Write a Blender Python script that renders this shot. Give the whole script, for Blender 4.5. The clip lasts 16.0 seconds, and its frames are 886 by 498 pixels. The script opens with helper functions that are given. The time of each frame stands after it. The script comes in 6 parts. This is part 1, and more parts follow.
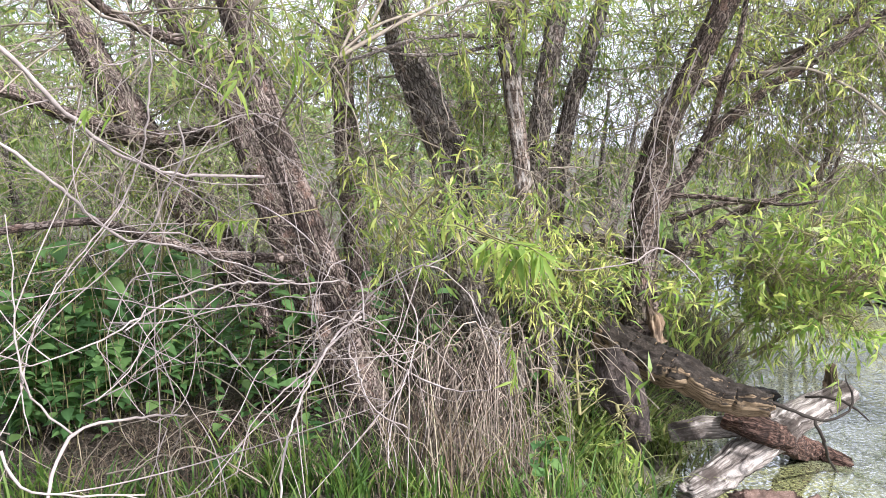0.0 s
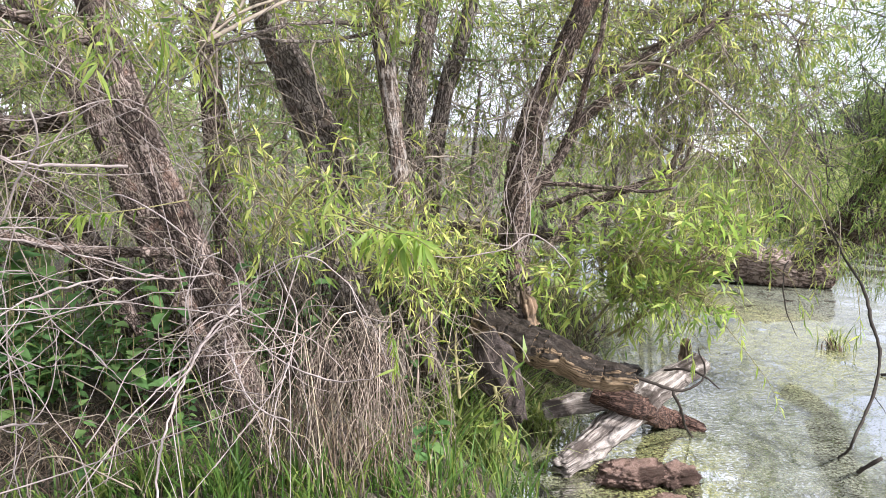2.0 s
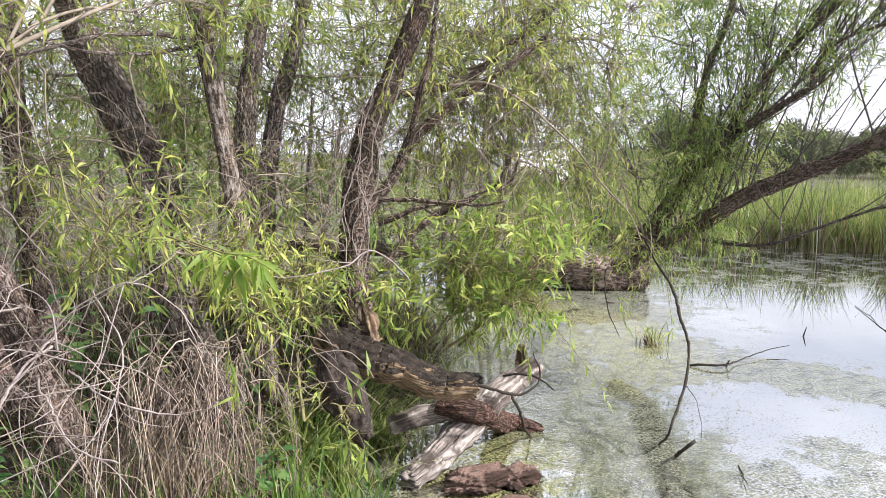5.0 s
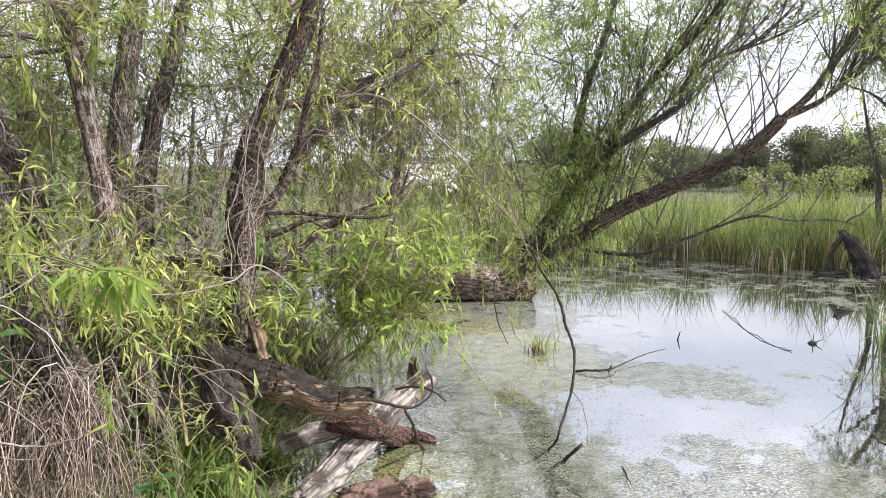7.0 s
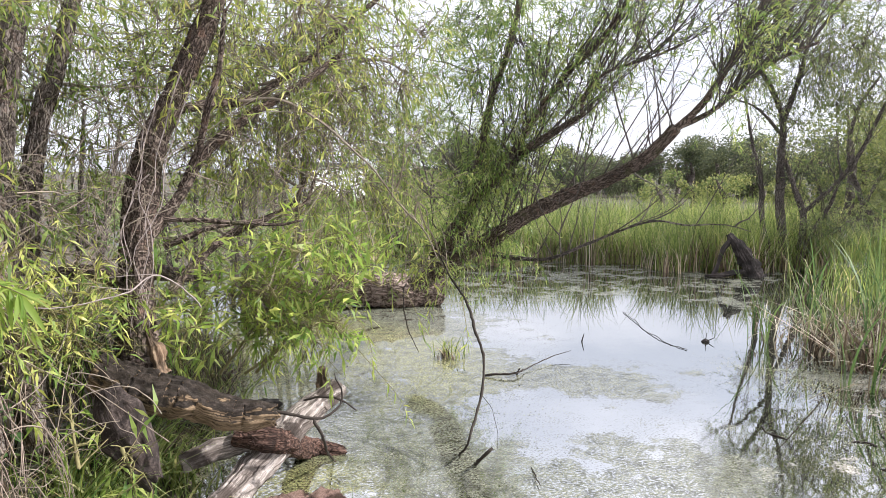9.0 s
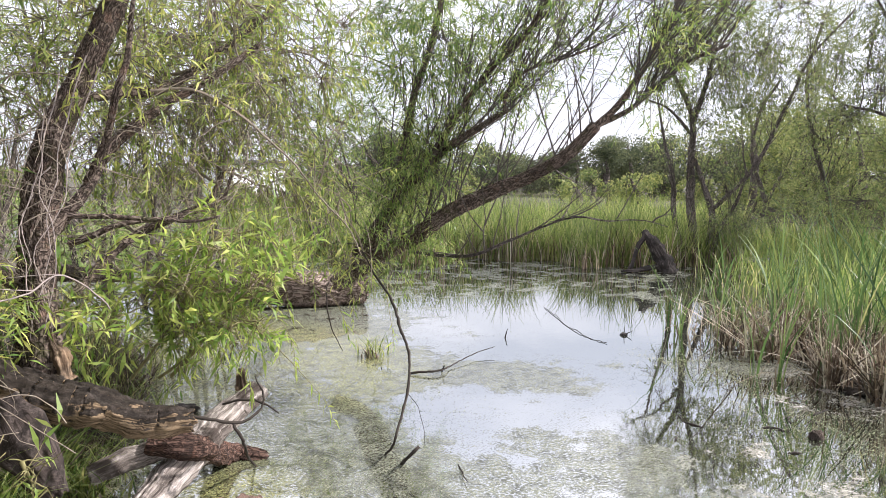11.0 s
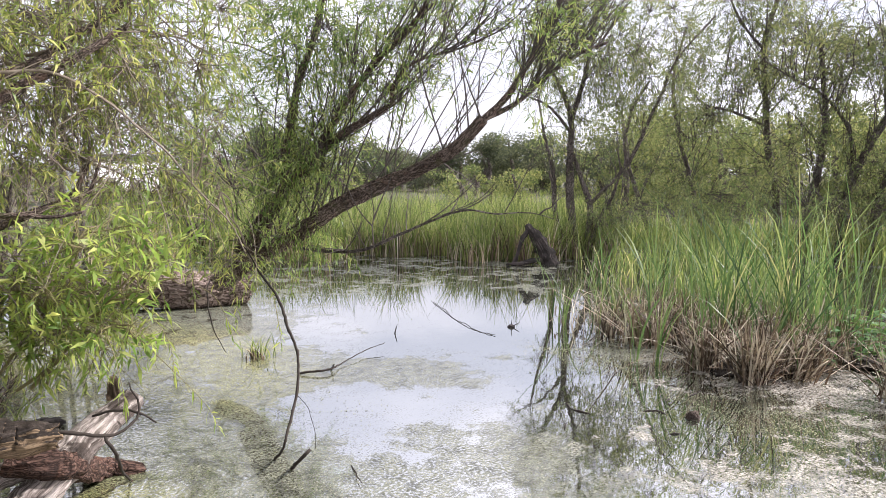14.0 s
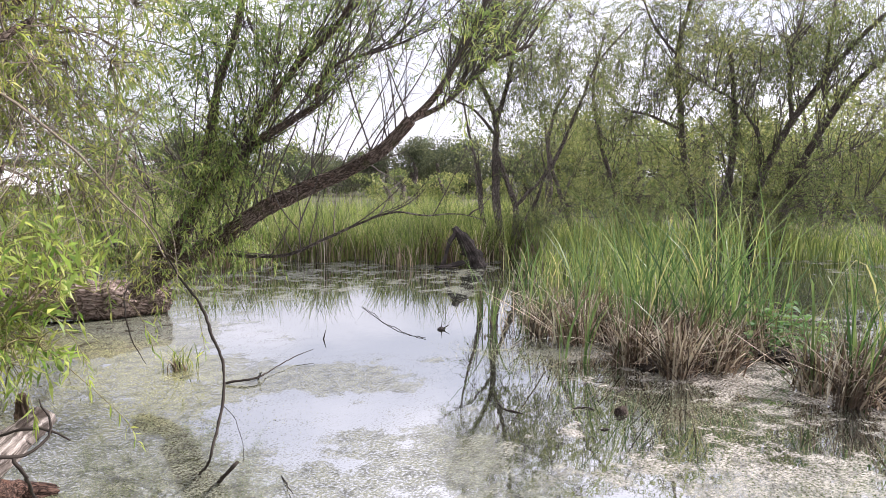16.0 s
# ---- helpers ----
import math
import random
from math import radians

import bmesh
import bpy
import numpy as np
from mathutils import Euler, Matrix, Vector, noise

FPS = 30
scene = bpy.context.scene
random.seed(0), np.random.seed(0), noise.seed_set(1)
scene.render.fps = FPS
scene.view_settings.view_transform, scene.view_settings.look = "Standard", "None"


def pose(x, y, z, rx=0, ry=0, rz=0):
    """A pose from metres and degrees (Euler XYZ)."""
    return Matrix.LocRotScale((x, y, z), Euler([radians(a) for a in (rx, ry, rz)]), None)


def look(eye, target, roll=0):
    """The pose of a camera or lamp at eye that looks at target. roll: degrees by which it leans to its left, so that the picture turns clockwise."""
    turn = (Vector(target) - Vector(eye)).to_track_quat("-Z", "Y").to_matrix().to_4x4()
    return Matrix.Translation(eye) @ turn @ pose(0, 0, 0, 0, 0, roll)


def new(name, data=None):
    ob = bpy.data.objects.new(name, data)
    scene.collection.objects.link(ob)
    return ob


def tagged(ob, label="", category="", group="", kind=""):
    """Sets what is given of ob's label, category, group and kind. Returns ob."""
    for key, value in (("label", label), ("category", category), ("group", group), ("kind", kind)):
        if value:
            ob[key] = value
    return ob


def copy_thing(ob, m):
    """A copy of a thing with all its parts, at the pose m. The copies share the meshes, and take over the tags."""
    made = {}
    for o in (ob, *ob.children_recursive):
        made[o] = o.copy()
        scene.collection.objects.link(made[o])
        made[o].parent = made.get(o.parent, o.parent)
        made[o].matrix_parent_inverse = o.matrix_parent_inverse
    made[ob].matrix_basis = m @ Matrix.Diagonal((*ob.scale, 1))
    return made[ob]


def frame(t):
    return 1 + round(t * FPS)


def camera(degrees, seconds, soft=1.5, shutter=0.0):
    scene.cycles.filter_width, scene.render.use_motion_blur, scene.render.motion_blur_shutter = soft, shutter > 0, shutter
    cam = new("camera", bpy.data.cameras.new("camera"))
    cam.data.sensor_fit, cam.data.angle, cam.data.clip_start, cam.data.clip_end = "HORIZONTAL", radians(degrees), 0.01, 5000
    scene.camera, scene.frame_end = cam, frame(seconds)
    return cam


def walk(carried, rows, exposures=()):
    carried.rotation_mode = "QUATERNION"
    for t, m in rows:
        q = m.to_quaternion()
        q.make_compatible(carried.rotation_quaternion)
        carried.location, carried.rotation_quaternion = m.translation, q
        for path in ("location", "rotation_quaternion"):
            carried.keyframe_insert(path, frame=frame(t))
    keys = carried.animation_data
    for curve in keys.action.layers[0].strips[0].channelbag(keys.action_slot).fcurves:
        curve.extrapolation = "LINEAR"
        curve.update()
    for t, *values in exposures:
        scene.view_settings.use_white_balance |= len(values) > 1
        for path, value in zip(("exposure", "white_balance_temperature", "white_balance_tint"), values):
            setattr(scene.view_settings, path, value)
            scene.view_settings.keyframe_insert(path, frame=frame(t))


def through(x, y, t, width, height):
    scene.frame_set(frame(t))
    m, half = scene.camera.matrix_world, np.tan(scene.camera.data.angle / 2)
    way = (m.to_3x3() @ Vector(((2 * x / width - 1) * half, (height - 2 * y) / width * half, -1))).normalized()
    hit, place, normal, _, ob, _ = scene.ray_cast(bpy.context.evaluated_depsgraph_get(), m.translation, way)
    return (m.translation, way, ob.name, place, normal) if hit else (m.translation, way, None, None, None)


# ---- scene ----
cam = camera(63.36, 16.0, 0.65)
PATH = [
    (0, 0.000, -0.000, 2.000, 82.00, -0.00, -0.00),
    (0.5, -0.015, -0.005, 2.000, 81.73, -0.48, -2.63),
    (1, -0.016, -0.008, 1.997, 81.62, -0.50, -5.17),
    (1.5, -0.016, -0.006, 2.001, 81.39, -0.31, -7.63),
    (2, -0.018, -0.008, 2.002, 81.14, -0.29, -10.00),
    (2.5, -0.020, -0.004, 2.002, 80.80, -0.40, -12.24),
    (3, -0.022, -0.004, 2.004, 80.63, -0.37, -14.50),
    (3.5, -0.022, -0.003, 2.002, 81.00, -0.15, -16.80),
    (4, -0.024, -0.003, 2.002, 81.63, -0.00, -18.76),
    (6.5, -0.021, 0.008, 2.000, 83.45, -0.00, -29.73),
    (7, -0.017, 0.015, 1.995, 83.52, -0.17, -31.81),
    (7.5, -0.019, 0.014, 1.999, 83.59, -0.16, -33.88),
    (8, -0.020, 0.016, 2.000, 83.79, -0.10, -35.79),
    (8.5, -0.013, 0.027, 1.994, 84.00, -0.08, -37.51),
    (9, -0.010, 0.037, 1.994, 84.06, -0.37, -39.16),
    (11.5, 0.028, 0.118, 1.965, 83.84, -0.46, -47.12),
    (12, 0.038, 0.133, 1.960, 83.67, -0.36, -48.87),
    (12.5, 0.047, 0.150, 1.956, 83.74, -0.48, -50.42),
    (13, 0.063, 0.178, 1.948, 83.93, -0.64, -51.93),
    (13.5, 0.066, 0.185, 1.947, 83.94, -0.69, -53.35),
    (14, 0.070, 0.193, 1.945, 83.81, -0.67, -54.61),
    (14.5, 0.080, 0.207, 1.939, 83.69, -0.48, -55.99),
    (15, 0.091, 0.230, 1.932, 83.71, -0.29, -57.69),
    (15.5, 0.100, 0.241, 1.924, 84.00, -0.16, -59.22),
    (16, 0.101, 0.240, 1.923, 84.19, -0.32, -60.51),
]
walk(cam, [(t, pose(*p)) for t, *p in PATH], [(0.0, 1.26, 5780, 13), (4.0, 1.11, 6080, 14.5), (9.0, 0.96, 6080, 14.5), (13.0, 0.97, 6150, 17), (16.0, 0.90, 6150, 20)])

# ---- sky and sun ----
SUN_AZ, SUN_EL = radians(126.0), radians(40.0)  # azimuth from +y towards +x
world = bpy.data.worlds.new("sky")
scene.world = world
world.use_nodes = True
wn, wl = world.node_tree.nodes, world.node_tree.links
wn.clear()
w_out, w_bg = wn.new("ShaderNodeOutputWorld"), wn.new("ShaderNodeBackground")
w_sky, w_mix = wn.new("ShaderNodeTexSky"), wn.new("ShaderNodeMix")
w_sky.sky_type, w_sky.sun_disc = "NISHITA", False
w_sky.sun_elevation, w_sky.sun_rotation = SUN_EL, SUN_AZ
w_mix.data_type = "RGBA"
w_tc, w_map, w_noise, w_ramp = (wn.new(k) for k in ("ShaderNodeTexCoord", "ShaderNodeMapping", "ShaderNodeTexNoise", "ShaderNodeValToRGB"))
w_map.inputs["Scale"].default_value = (1.6, 1.6, 4.0)
w_noise.inputs["Scale"].default_value, w_noise.inputs["Detail"].default_value = 1.7, 6.0
w_ramp.color_ramp.elements[0].position, w_ramp.color_ramp.elements[1].position = 0.36, 0.58
w_ramp.color_ramp.elements[0].color, w_ramp.color_ramp.elements[1].color = (0.60, 0.60, 0.60, 1), (1.0, 1.0, 1.0, 1)
wl.new(w_tc.outputs["Generated"], w_map.inputs["Vector"])
wl.new(w_map.outputs["Vector"], w_noise.inputs["Vector"])
wl.new(w_noise.outputs["Fac"], w_ramp.inputs["Fac"])
wl.new(w_ramp.outputs["Color"], w_mix.inputs["Factor"])
wl.new(w_sky.outputs["Color"], w_mix.inputs["A"])
w_mix.inputs["B"].default_value = (13.2, 13.3, 13.6, 1)
# an overcast sky is about three times as bright overhead as at the horizon
w_sep, w_up, w_mul = wn.new("ShaderNodeSeparateXYZ"), wn.new("ShaderNodeMapRange"), wn.new("ShaderNodeVectorMath")
wl.new(w_tc.outputs["Generated"], w_sep.inputs["Vector"])
w_up.inputs["To Min"].default_value, w_up.inputs["To Max"].default_value = 0.92, 2.0
w_pow = wn.new("ShaderNodeMath")
w_pow.operation, w_pow.use_clamp = "POWER", True
w_pow.inputs[1].default_value = 0.6
wl.new(w_sep.outputs["Z"], w_pow.inputs[0])
wl.new(w_pow.outputs[0], w_up.inputs["Value"])
w_mul.operation = "MULTIPLY"
wl.new(w_mix.outputs["Result"], w_mul.inputs[0]), wl.new(w_up.outputs["Result"], w_mul.inputs[1])
wl.new(w_mul.outputs["Vector"], w_bg.inputs["Color"])
w_bg.inputs["Strength"].default_value = 0.046
wl.new(w_bg.outputs["Background"], w_out.inputs["Surface"])
sun = new("sun", bpy.data.lights.new("sun", "SUN"))
sun.data.energy, sun.data.angle, sun.data.color = 5.0, radians(2.5), (1.0, 0.96, 0.89)
sun_way = Vector((math.sin(SUN_AZ) * math.cos(SUN_EL), math.cos(SUN_AZ) * math.cos(SUN_EL), math.sin(SUN_EL)))
sun.matrix_world = look(sun_way * 30, (0, 0, 0))


# ---- mesh helpers ----
def mesh_from(name, verts, quads, uv=None, smooth=True):
    """A mesh of quads from arrays; uv is given per vertex."""
    verts, quads = np.asarray(verts, np.float32), np.asarray(quads, np.int32)
    me = bpy.data.meshes.new(name)
    me.vertices.add(len(verts))
    me.vertices.foreach_set("co", verts.ravel())
    me.loops.add(quads.size)
    me.loops.foreach_set("vertex_index", quads.ravel())
    me.polygons.add(len(quads))
    me.polygons.foreach_set("loop_start", np.arange(len(quads), dtype=np.int32) * 4)
    me.polygons.foreach_set("use_smooth", np.full(len(quads), smooth))
    if uv is not None:
        me.uv_layers.new(name="UVMap").data.foreach_set("uv", np.asarray(uv, np.float32)[quads.ravel()].ravel())
    me.update(calc_edges=True)
    me.validate()
    return me


def part(name, me, material, parent=None, label=""):
    ob = new(name, me)
    if material:
        me.materials.append(material)
    if parent:
        ob.parent = parent
    return tagged(ob, label)


def empty(name, place, label, category, group="", kind=""):
    ob = new(name)
    ob.location = place
    ob.empty_display_size = 0.1
    return tagged(ob, label, category, group, kind)


def hang(ob, parent):
    """Makes a part, built in world places, a child of a thing."""
    ob.parent = parent
    ob.matrix_parent_inverse = Matrix.Translation(parent.location).inverted()
    return ob


def spline(pts, step=0.05):
    """Points every step metres or so on a smooth curve through pts."""
    p = np.asarray(pts, float)
    p = np.vstack([2 * p[0] - p[1], p, 2 * p[-1] - p[-2]])
    out = []
    for i in range(1, len(p) - 2):
        n = max(2, int(np.linalg.norm(p[i + 1] - p[i]) / step))
        u = np.linspace(0, 1, n, endpoint=False)[:, None]
        a, b, c, d = p[i - 1], p[i], p[i + 1], p[i + 2]
        out.append(0.5 * (2 * b + (c - a) * u + (2 * a - 5 * b + 4 * c - d) * u**2 + (3 * b - a - 3 * c + d) * u**3))
    out.append(p[-2][None])
    return np.vstack(out)


class Soup:
    """Gathers quads for one mesh."""

    def __init__(self):
        self.v, self.q, self.u, self.n = [], [], [], 0

    def add(self, v, q, u):
        self.v.append(v), self.q.append(q + self.n), self.u.append(u)
        self.n += len(v)

    def mesh(self, name, smooth=True):
        return mesh_from(name, np.vstack(self.v), np.vstack(self.q), np.vstack(self.u), smooth)


def frames(path):
    d = np.gradient(path, axis=0)
    d /= np.linalg.norm(d, axis=1, keepdims=True) + 1e-9
    ref = np.array([0.0, 0.0, 1.0]) if abs(d[:, 2]).mean() < 0.7 else np.array([1.0, 0.0, 0.0])
    a = np.cross(d, ref)
    a /= np.linalg.norm(a, axis=1, keepdims=True) + 1e-9
    return d, a, np.cross(d, a)


def tube(soup, path, radii, sides=5, relief=None):
    """A tapering tube along path. relief(angle, metres) scales the radius."""
    path, radii = np.asarray(path, float), np.asarray(radii, float)
    _, a, b = frames(path)
    th = np.linspace(0, 2 * np.pi, sides, endpoint=False)
    run = np.concatenate([[0], np.cumsum(np.linalg.norm(np.diff(path, axis=0), axis=1))])
    r = np.repeat(radii[:, None], sides, 1)
    if relief is not None:
        r = r * relief(th[None, :], run[:, None])
    v = path[:, None] + r[..., None] * (np.cos(th)[None, :, None] * a[:, None] + np.sin(th)[None, :, None] * b[:, None])
    n, s = len(path), sides
    i, j = np.meshgrid(np.arange(n - 1), np.arange(s), indexing="ij")
    k = (j + 1) % s
    q = np.stack([i * s + j, i * s + k, (i + 1) * s + k, (i + 1) * s + j], -1).reshape(-1, 4)
    turn = np.minimum(th, 2 * np.pi - th) * radii.mean()
    u = np.stack([np.broadcast_to(turn[None], (n, s)), np.broadcast_to(run[:, None], (n, s))], -1).reshape(-1, 2)
    soup.add(v.reshape(-1, 3), q, u)


def furrows(seed, depth=0.13, cracks=9, ripple=0.045):
    """Ridged willow bark: long wandering ridges and flakes."""
    g = np.random.default_rng(seed)
    ph, am = g.uniform(0, 6.28, 12), g.uniform(0.6, 1.0, 12)

    def relief(th, s):
        w = th + 0.25 * np.sin(s * 5 + ph[0]) + 0.12 * np.sin(s * 13 + ph[1] + 2 * th)
        ridge = 1 - np.abs(np.sin(w * cracks / 2 + ph[2] + 0.6 * np.sin(s * 9 + ph[3])))
        fine = np.sin(w * 17 + ph[4] + 3 * np.sin(s * 21 + ph[5])) * np.sin(s * 37 + ph[6] + 3 * th)
        big = 0.06 * np.sin(2 * th + ph[7] + s * 2.1) + 0.05 * np.sin(3 * th + ph[8] - s * 3.3) + 0.04 * np.sin(s * 6 + ph[9]) - 0.06
        return 1 + big + depth * (ridge**0.6 - 0.75) + ripple * fine
    return relief


def trunk_mesh(name, pts, radii, seed=1, sides=44, depth=0.2, flare=0.0, broken=False, step=0.03, rough=0.0, ripple=0.045):
    """A furrowed trunk or limb; radii at its ends or at each given point."""
    path = spline(pts, step)
    radii = np.interp(np.linspace(0, 1, len(path)), np.linspace(0, 1, len(radii)), radii)
    g = np.random.default_rng(seed)
    path = path + np.cumsum(g.normal(0, 0.0015, path.shape), axis=0)
    run = np.concatenate([[0], np.cumsum(np.linalg.norm(np.diff(path, axis=0), axis=1))])
    radii = radii * (1 + flare * np.exp(-run / 0.18))
    soup = Soup()
    if broken:  # a jagged, hollowed end
        d = path[-1] - path[-2]
        path = np.vstack([path, path[-1] - d * 0.5, path[-1] - d * 3, path[-1] - d * 3])
        radii = np.concatenate([radii, [radii[-1] * 0.75, radii[-1] * 0.35, 0.002]])
    else:
        path = np.vstack([path, path[-1] + (path[-1] - path[-2]) * 0.3])
        radii = np.concatenate([radii, [0.001]])
    tube(soup, path, radii, sides, furrows(seed, depth, max(5, int(100 * radii.max())), ripple))
    if rough:  # knots, hollows and torn fibres
        v = soup.v[0]
        mid = np.repeat(path, sides, axis=0)
        k = np.array([1 + rough * noise.fractal(Vector(p) * 9, 0.9, 2.1, 5) + 0.5 * rough * noise.noise(Vector(p) * 3) for p in v])
        soup.v[0] = mid + (v - mid) * k[:, None]
    if broken:
        v = soup.v[0].reshape(len(path), sides, 3)
        ax = (path[-4] - path[-8]) / np.linalg.norm(path[-4] - path[-8])
        jag = g.uniform(-0.06, 0.035, sides)
        jag = 0.4 * jag + 0.3 * np.roll(jag, 1) + 0.3 * np.roll(jag, 2)
        for k, w in ((-6, 0.4), (-5, 0.7), (-4, 1.0), (-3, 1.0)):
            v[k] += ax * (jag * w)[:, None]
    return soup.mesh(name)


def sag(start, end, g, bend=0.15, n=7):
    """A gently arched, uneven way from start to end."""
    u = np.linspace(0, 1, n)[:, None]
    span = np.linalg.norm(end - start)
    off = g.normal(0, bend * span, 3)
    off[2] += bend * span * 0.8
    p = start + (end - start) * u + off * (u * (1 - u) * 1.6)
    p[1:-1] += g.normal(0, min(0.025, 0.18 * bend) * span, (n - 2, 3))
    return p


def leaf_quads(base, way, up, length, width):
    """Folded lance-shaped leaves: one bent quad each."""
    side = np.cross(way, up)
    side /= np.linalg.norm(side, axis=1, keepdims=True) + 1e-9
    up2 = np.cross(side, way)
    L, W = length[:, None], width[:, None]
    mid = base + way * L * 0.42 + up2 * W * 0.35
    tip = base + way * L - up2 * L * 0.12
    v = np.stack([base, mid + side * W * 0.5, tip, mid - side * W * 0.5], 1)
    n = len(base)
    q = np.arange(n * 4).reshape(n, 4)
    u = np.tile(np.array([[0.5, 0], [1, 0.4], [0.5, 1], [0, 0.4]]), (n, 1))
    return v.reshape(-1, 3), q, u


def leaves_on(paths, g, spacing, length, width, bare=0.3, droop=0.35):
    """Leaves along twigs: base, direction and size arrays."""
    B, D = [], []
    for p in paths:
        seg = np.diff(p, axis=0)
        run = np.concatenate([[0], np.cumsum(np.linalg.norm(seg, axis=1))])
        if run[-1] < 0.03:
            continue
        s = np.arange(bare * run[-1], run[-1], spacing) + g.uniform(0, spacing)
        s = s[s < run[-1]]
        if not len(s):
            continue
        B.append(np.stack([np.interp(s, run, p[:, k]) for k in range(3)], 1))
        i = np.clip(np.searchsorted(run, s) - 1, 0, len(seg) - 1)
        D.append(seg[i] / (np.linalg.norm(seg[i], axis=1, keepdims=True) + 1e-9))
    B, D = np.vstack(B), np.vstack(D)
    n = len(B)
    way = D * g.uniform(0.3, 1.0, (n, 1)) + g.normal(0, 0.55, (n, 3))
    way[:, 2] -= droop
    way /= np.linalg.norm(way, axis=1, keepdims=True)
    up = g.normal(0, 0.6, (n, 3)) + np.array([0, 0, 1.0])
    ln = length * g.uniform(0.55, 1.15, n)
    return leaf_quads(B, way, up, ln, width * ln / length * g.uniform(0.8, 1.2, n))


def in_zone(g, centre, radii, n):
    p = g.normal(0, 1, (n, 3))
    p = p / np.linalg.norm(p, axis=1, keepdims=True) * g.uniform(0, 1, (n, 1)) ** (1 / 2.4)
    return np.asarray(centre) + p * np.asarray(radii)


def nearest(points, skel):
    return np.array([np.argmin(((skel - p) ** 2).sum(1)) for p in points])


def tree(name, label, base, limbs, zones, mats, seed, leaf=(0.09, 0.014), spacing=0.022, twig_len=0.45, group="", droop=0.35, category="tree", twig_r=0.003, sides=44, stout=1.0, bend=0.14, rise=0.0, clump=1.3, gaps=0.0, dense=1.0, sprays=()):
    """limbs: (part name, points, radii). zones: (centre, radii, branches, twigs, leafiness).
    sprays: (limb, how many, length, lean, leafiness): slender branches that spring from a limb and arch upwards."""
    g = np.random.default_rng(seed)
    bark, twig_mat, leaf_mat = mats
    thing = empty(name, base, label, category, group)
    skel = []
    for k, (pname, pts, radii, *own) in enumerate(limbs):
        hang(part(pname, trunk_mesh(pname, pts, radii, seed + k, sides if max(radii) > 0.05 else 12, 0.09 if own else 0.2), own[0] if own else bark), thing)
        path = spline(pts, 0.08)
        skel.append(path[len(path) // 4:])
    runs, skel = skel, np.vstack(skel)
    twig_soup, leaf_soup = Soup(), Soup()
    for limb, count, length, lean, leafy in sprays:
        run = runs[limb]
        for i in range(count):
            k = int(np.clip((i + g.random()) / count, 0, 0.98) * (len(run) - 1))
            d = run[min(k + 1, len(run) - 1)] - run[max(k - 1, 0)]
            d = d / (np.linalg.norm(d) + 1e-9) * g.uniform(0.35, 0.9) + np.array([*g.normal(0, 0.42, 2), g.uniform(0.25, 0.75)]) + np.asarray(lean)
            d /= np.linalg.norm(d)
            ln, u = length * g.uniform(0.55, 1.15), np.linspace(0, 1, 8)[:, None]
            p = run[k] + d * u * ln + np.array([*g.normal(0, 0.12, 2), g.uniform(0.05, 0.3)]) * ln * u**2 + g.normal(0, 0.012, 3) * ln * np.sin(u * 9)
            p = spline(p, 0.09)
            one = Soup()
            tube(one, p, np.linspace(stout * 0.0075 * g.uniform(0.7, 1.3), stout * 0.002, len(p)), 5)
            hang(part("branch", one.mesh("branch"), twig_mat), thing)
            shoots = []
            for j in range(int(5 + 7 * ln)):
                a = int((0.18 + 0.8 * g.random()) * (len(p) - 2))
                f = (p[a + 1] - p[a]) / (np.linalg.norm(p[a + 1] - p[a]) + 1e-9) + g.normal(0, 0.42, 3) + np.array([0, 0, 0.12])
                sl = ln * g.uniform(0.12, 0.34)
                shoots.append(sag(p[a], p[a] + f / np.linalg.norm(f) * sl, g, 0.08, 5))
                tube(twig_soup, shoots[-1], np.linspace(twig_r * 0.9, twig_r * 0.4, 5), 3)
            keep = [q for q in shoots if g.random() < leafy]
            if keep:
                leaf_soup.add(*leaves_on(keep, g, spacing, leaf[0], leaf[1], droop=droop))
    for centre, radii, nb, nt, leafy in zones:
        if nb:
            ends = in_zone(g, centre, radii, nb)
            grown = []
            for e in ends:
                s = skel[np.argmin(((skel - e - np.array([0, 0, -rise])) ** 2).sum(1) + 0.15 * g.random(len(skel)))]
                p = spline(sag(s, e, g, bend, 6), 0.09)
                r = stout * 0.004 + stout * 0.006 * min(1.5, np.linalg.norm(e - s)) * g.uniform(0.6, 1.3)
                one = Soup()
                tube(one, p, np.linspace(r, stout * 0.0025, len(p)), 5)
                hang(part("branch", one.mesh("branch"), twig_mat), thing)
                grown.append(p[2:])
            grown = [p for p in grown if len(p)]
            if grown:
                skel = np.vstack([skel] + grown)
        ends = in_zone(g, centre, radii, int(nt * dense * (1.5 if not gaps else 1.55 / (1 - gaps))))
        near = skel[nearest(ends, skel)]
        gap = ends - near
        far = np.linalg.norm(gap, axis=1, keepdims=True) + 1e-9
        ends = near + gap / far * np.minimum(far, twig_len * 1.8) + g.normal(0, twig_len * 0.35, ends.shape) - np.array([0, 0, droop * twig_len * 0.5])
        if gaps:  # foliage gathers in clumps with holes between
            thick = np.array([noise.noise(Vector(p) * clump + Vector((seed * 1.7, 0, 0))) for p in ends])
            full = thick > np.quantile(thick, gaps)
            near, ends = near[full], ends[full]
        twigs = [sag(a, b, g, 0.12, 4) for a, b in zip(near, ends)]
        for p in twigs:
            tube(twig_soup, p, np.linspace(twig_r, twig_r * 0.4, len(p)), 3)
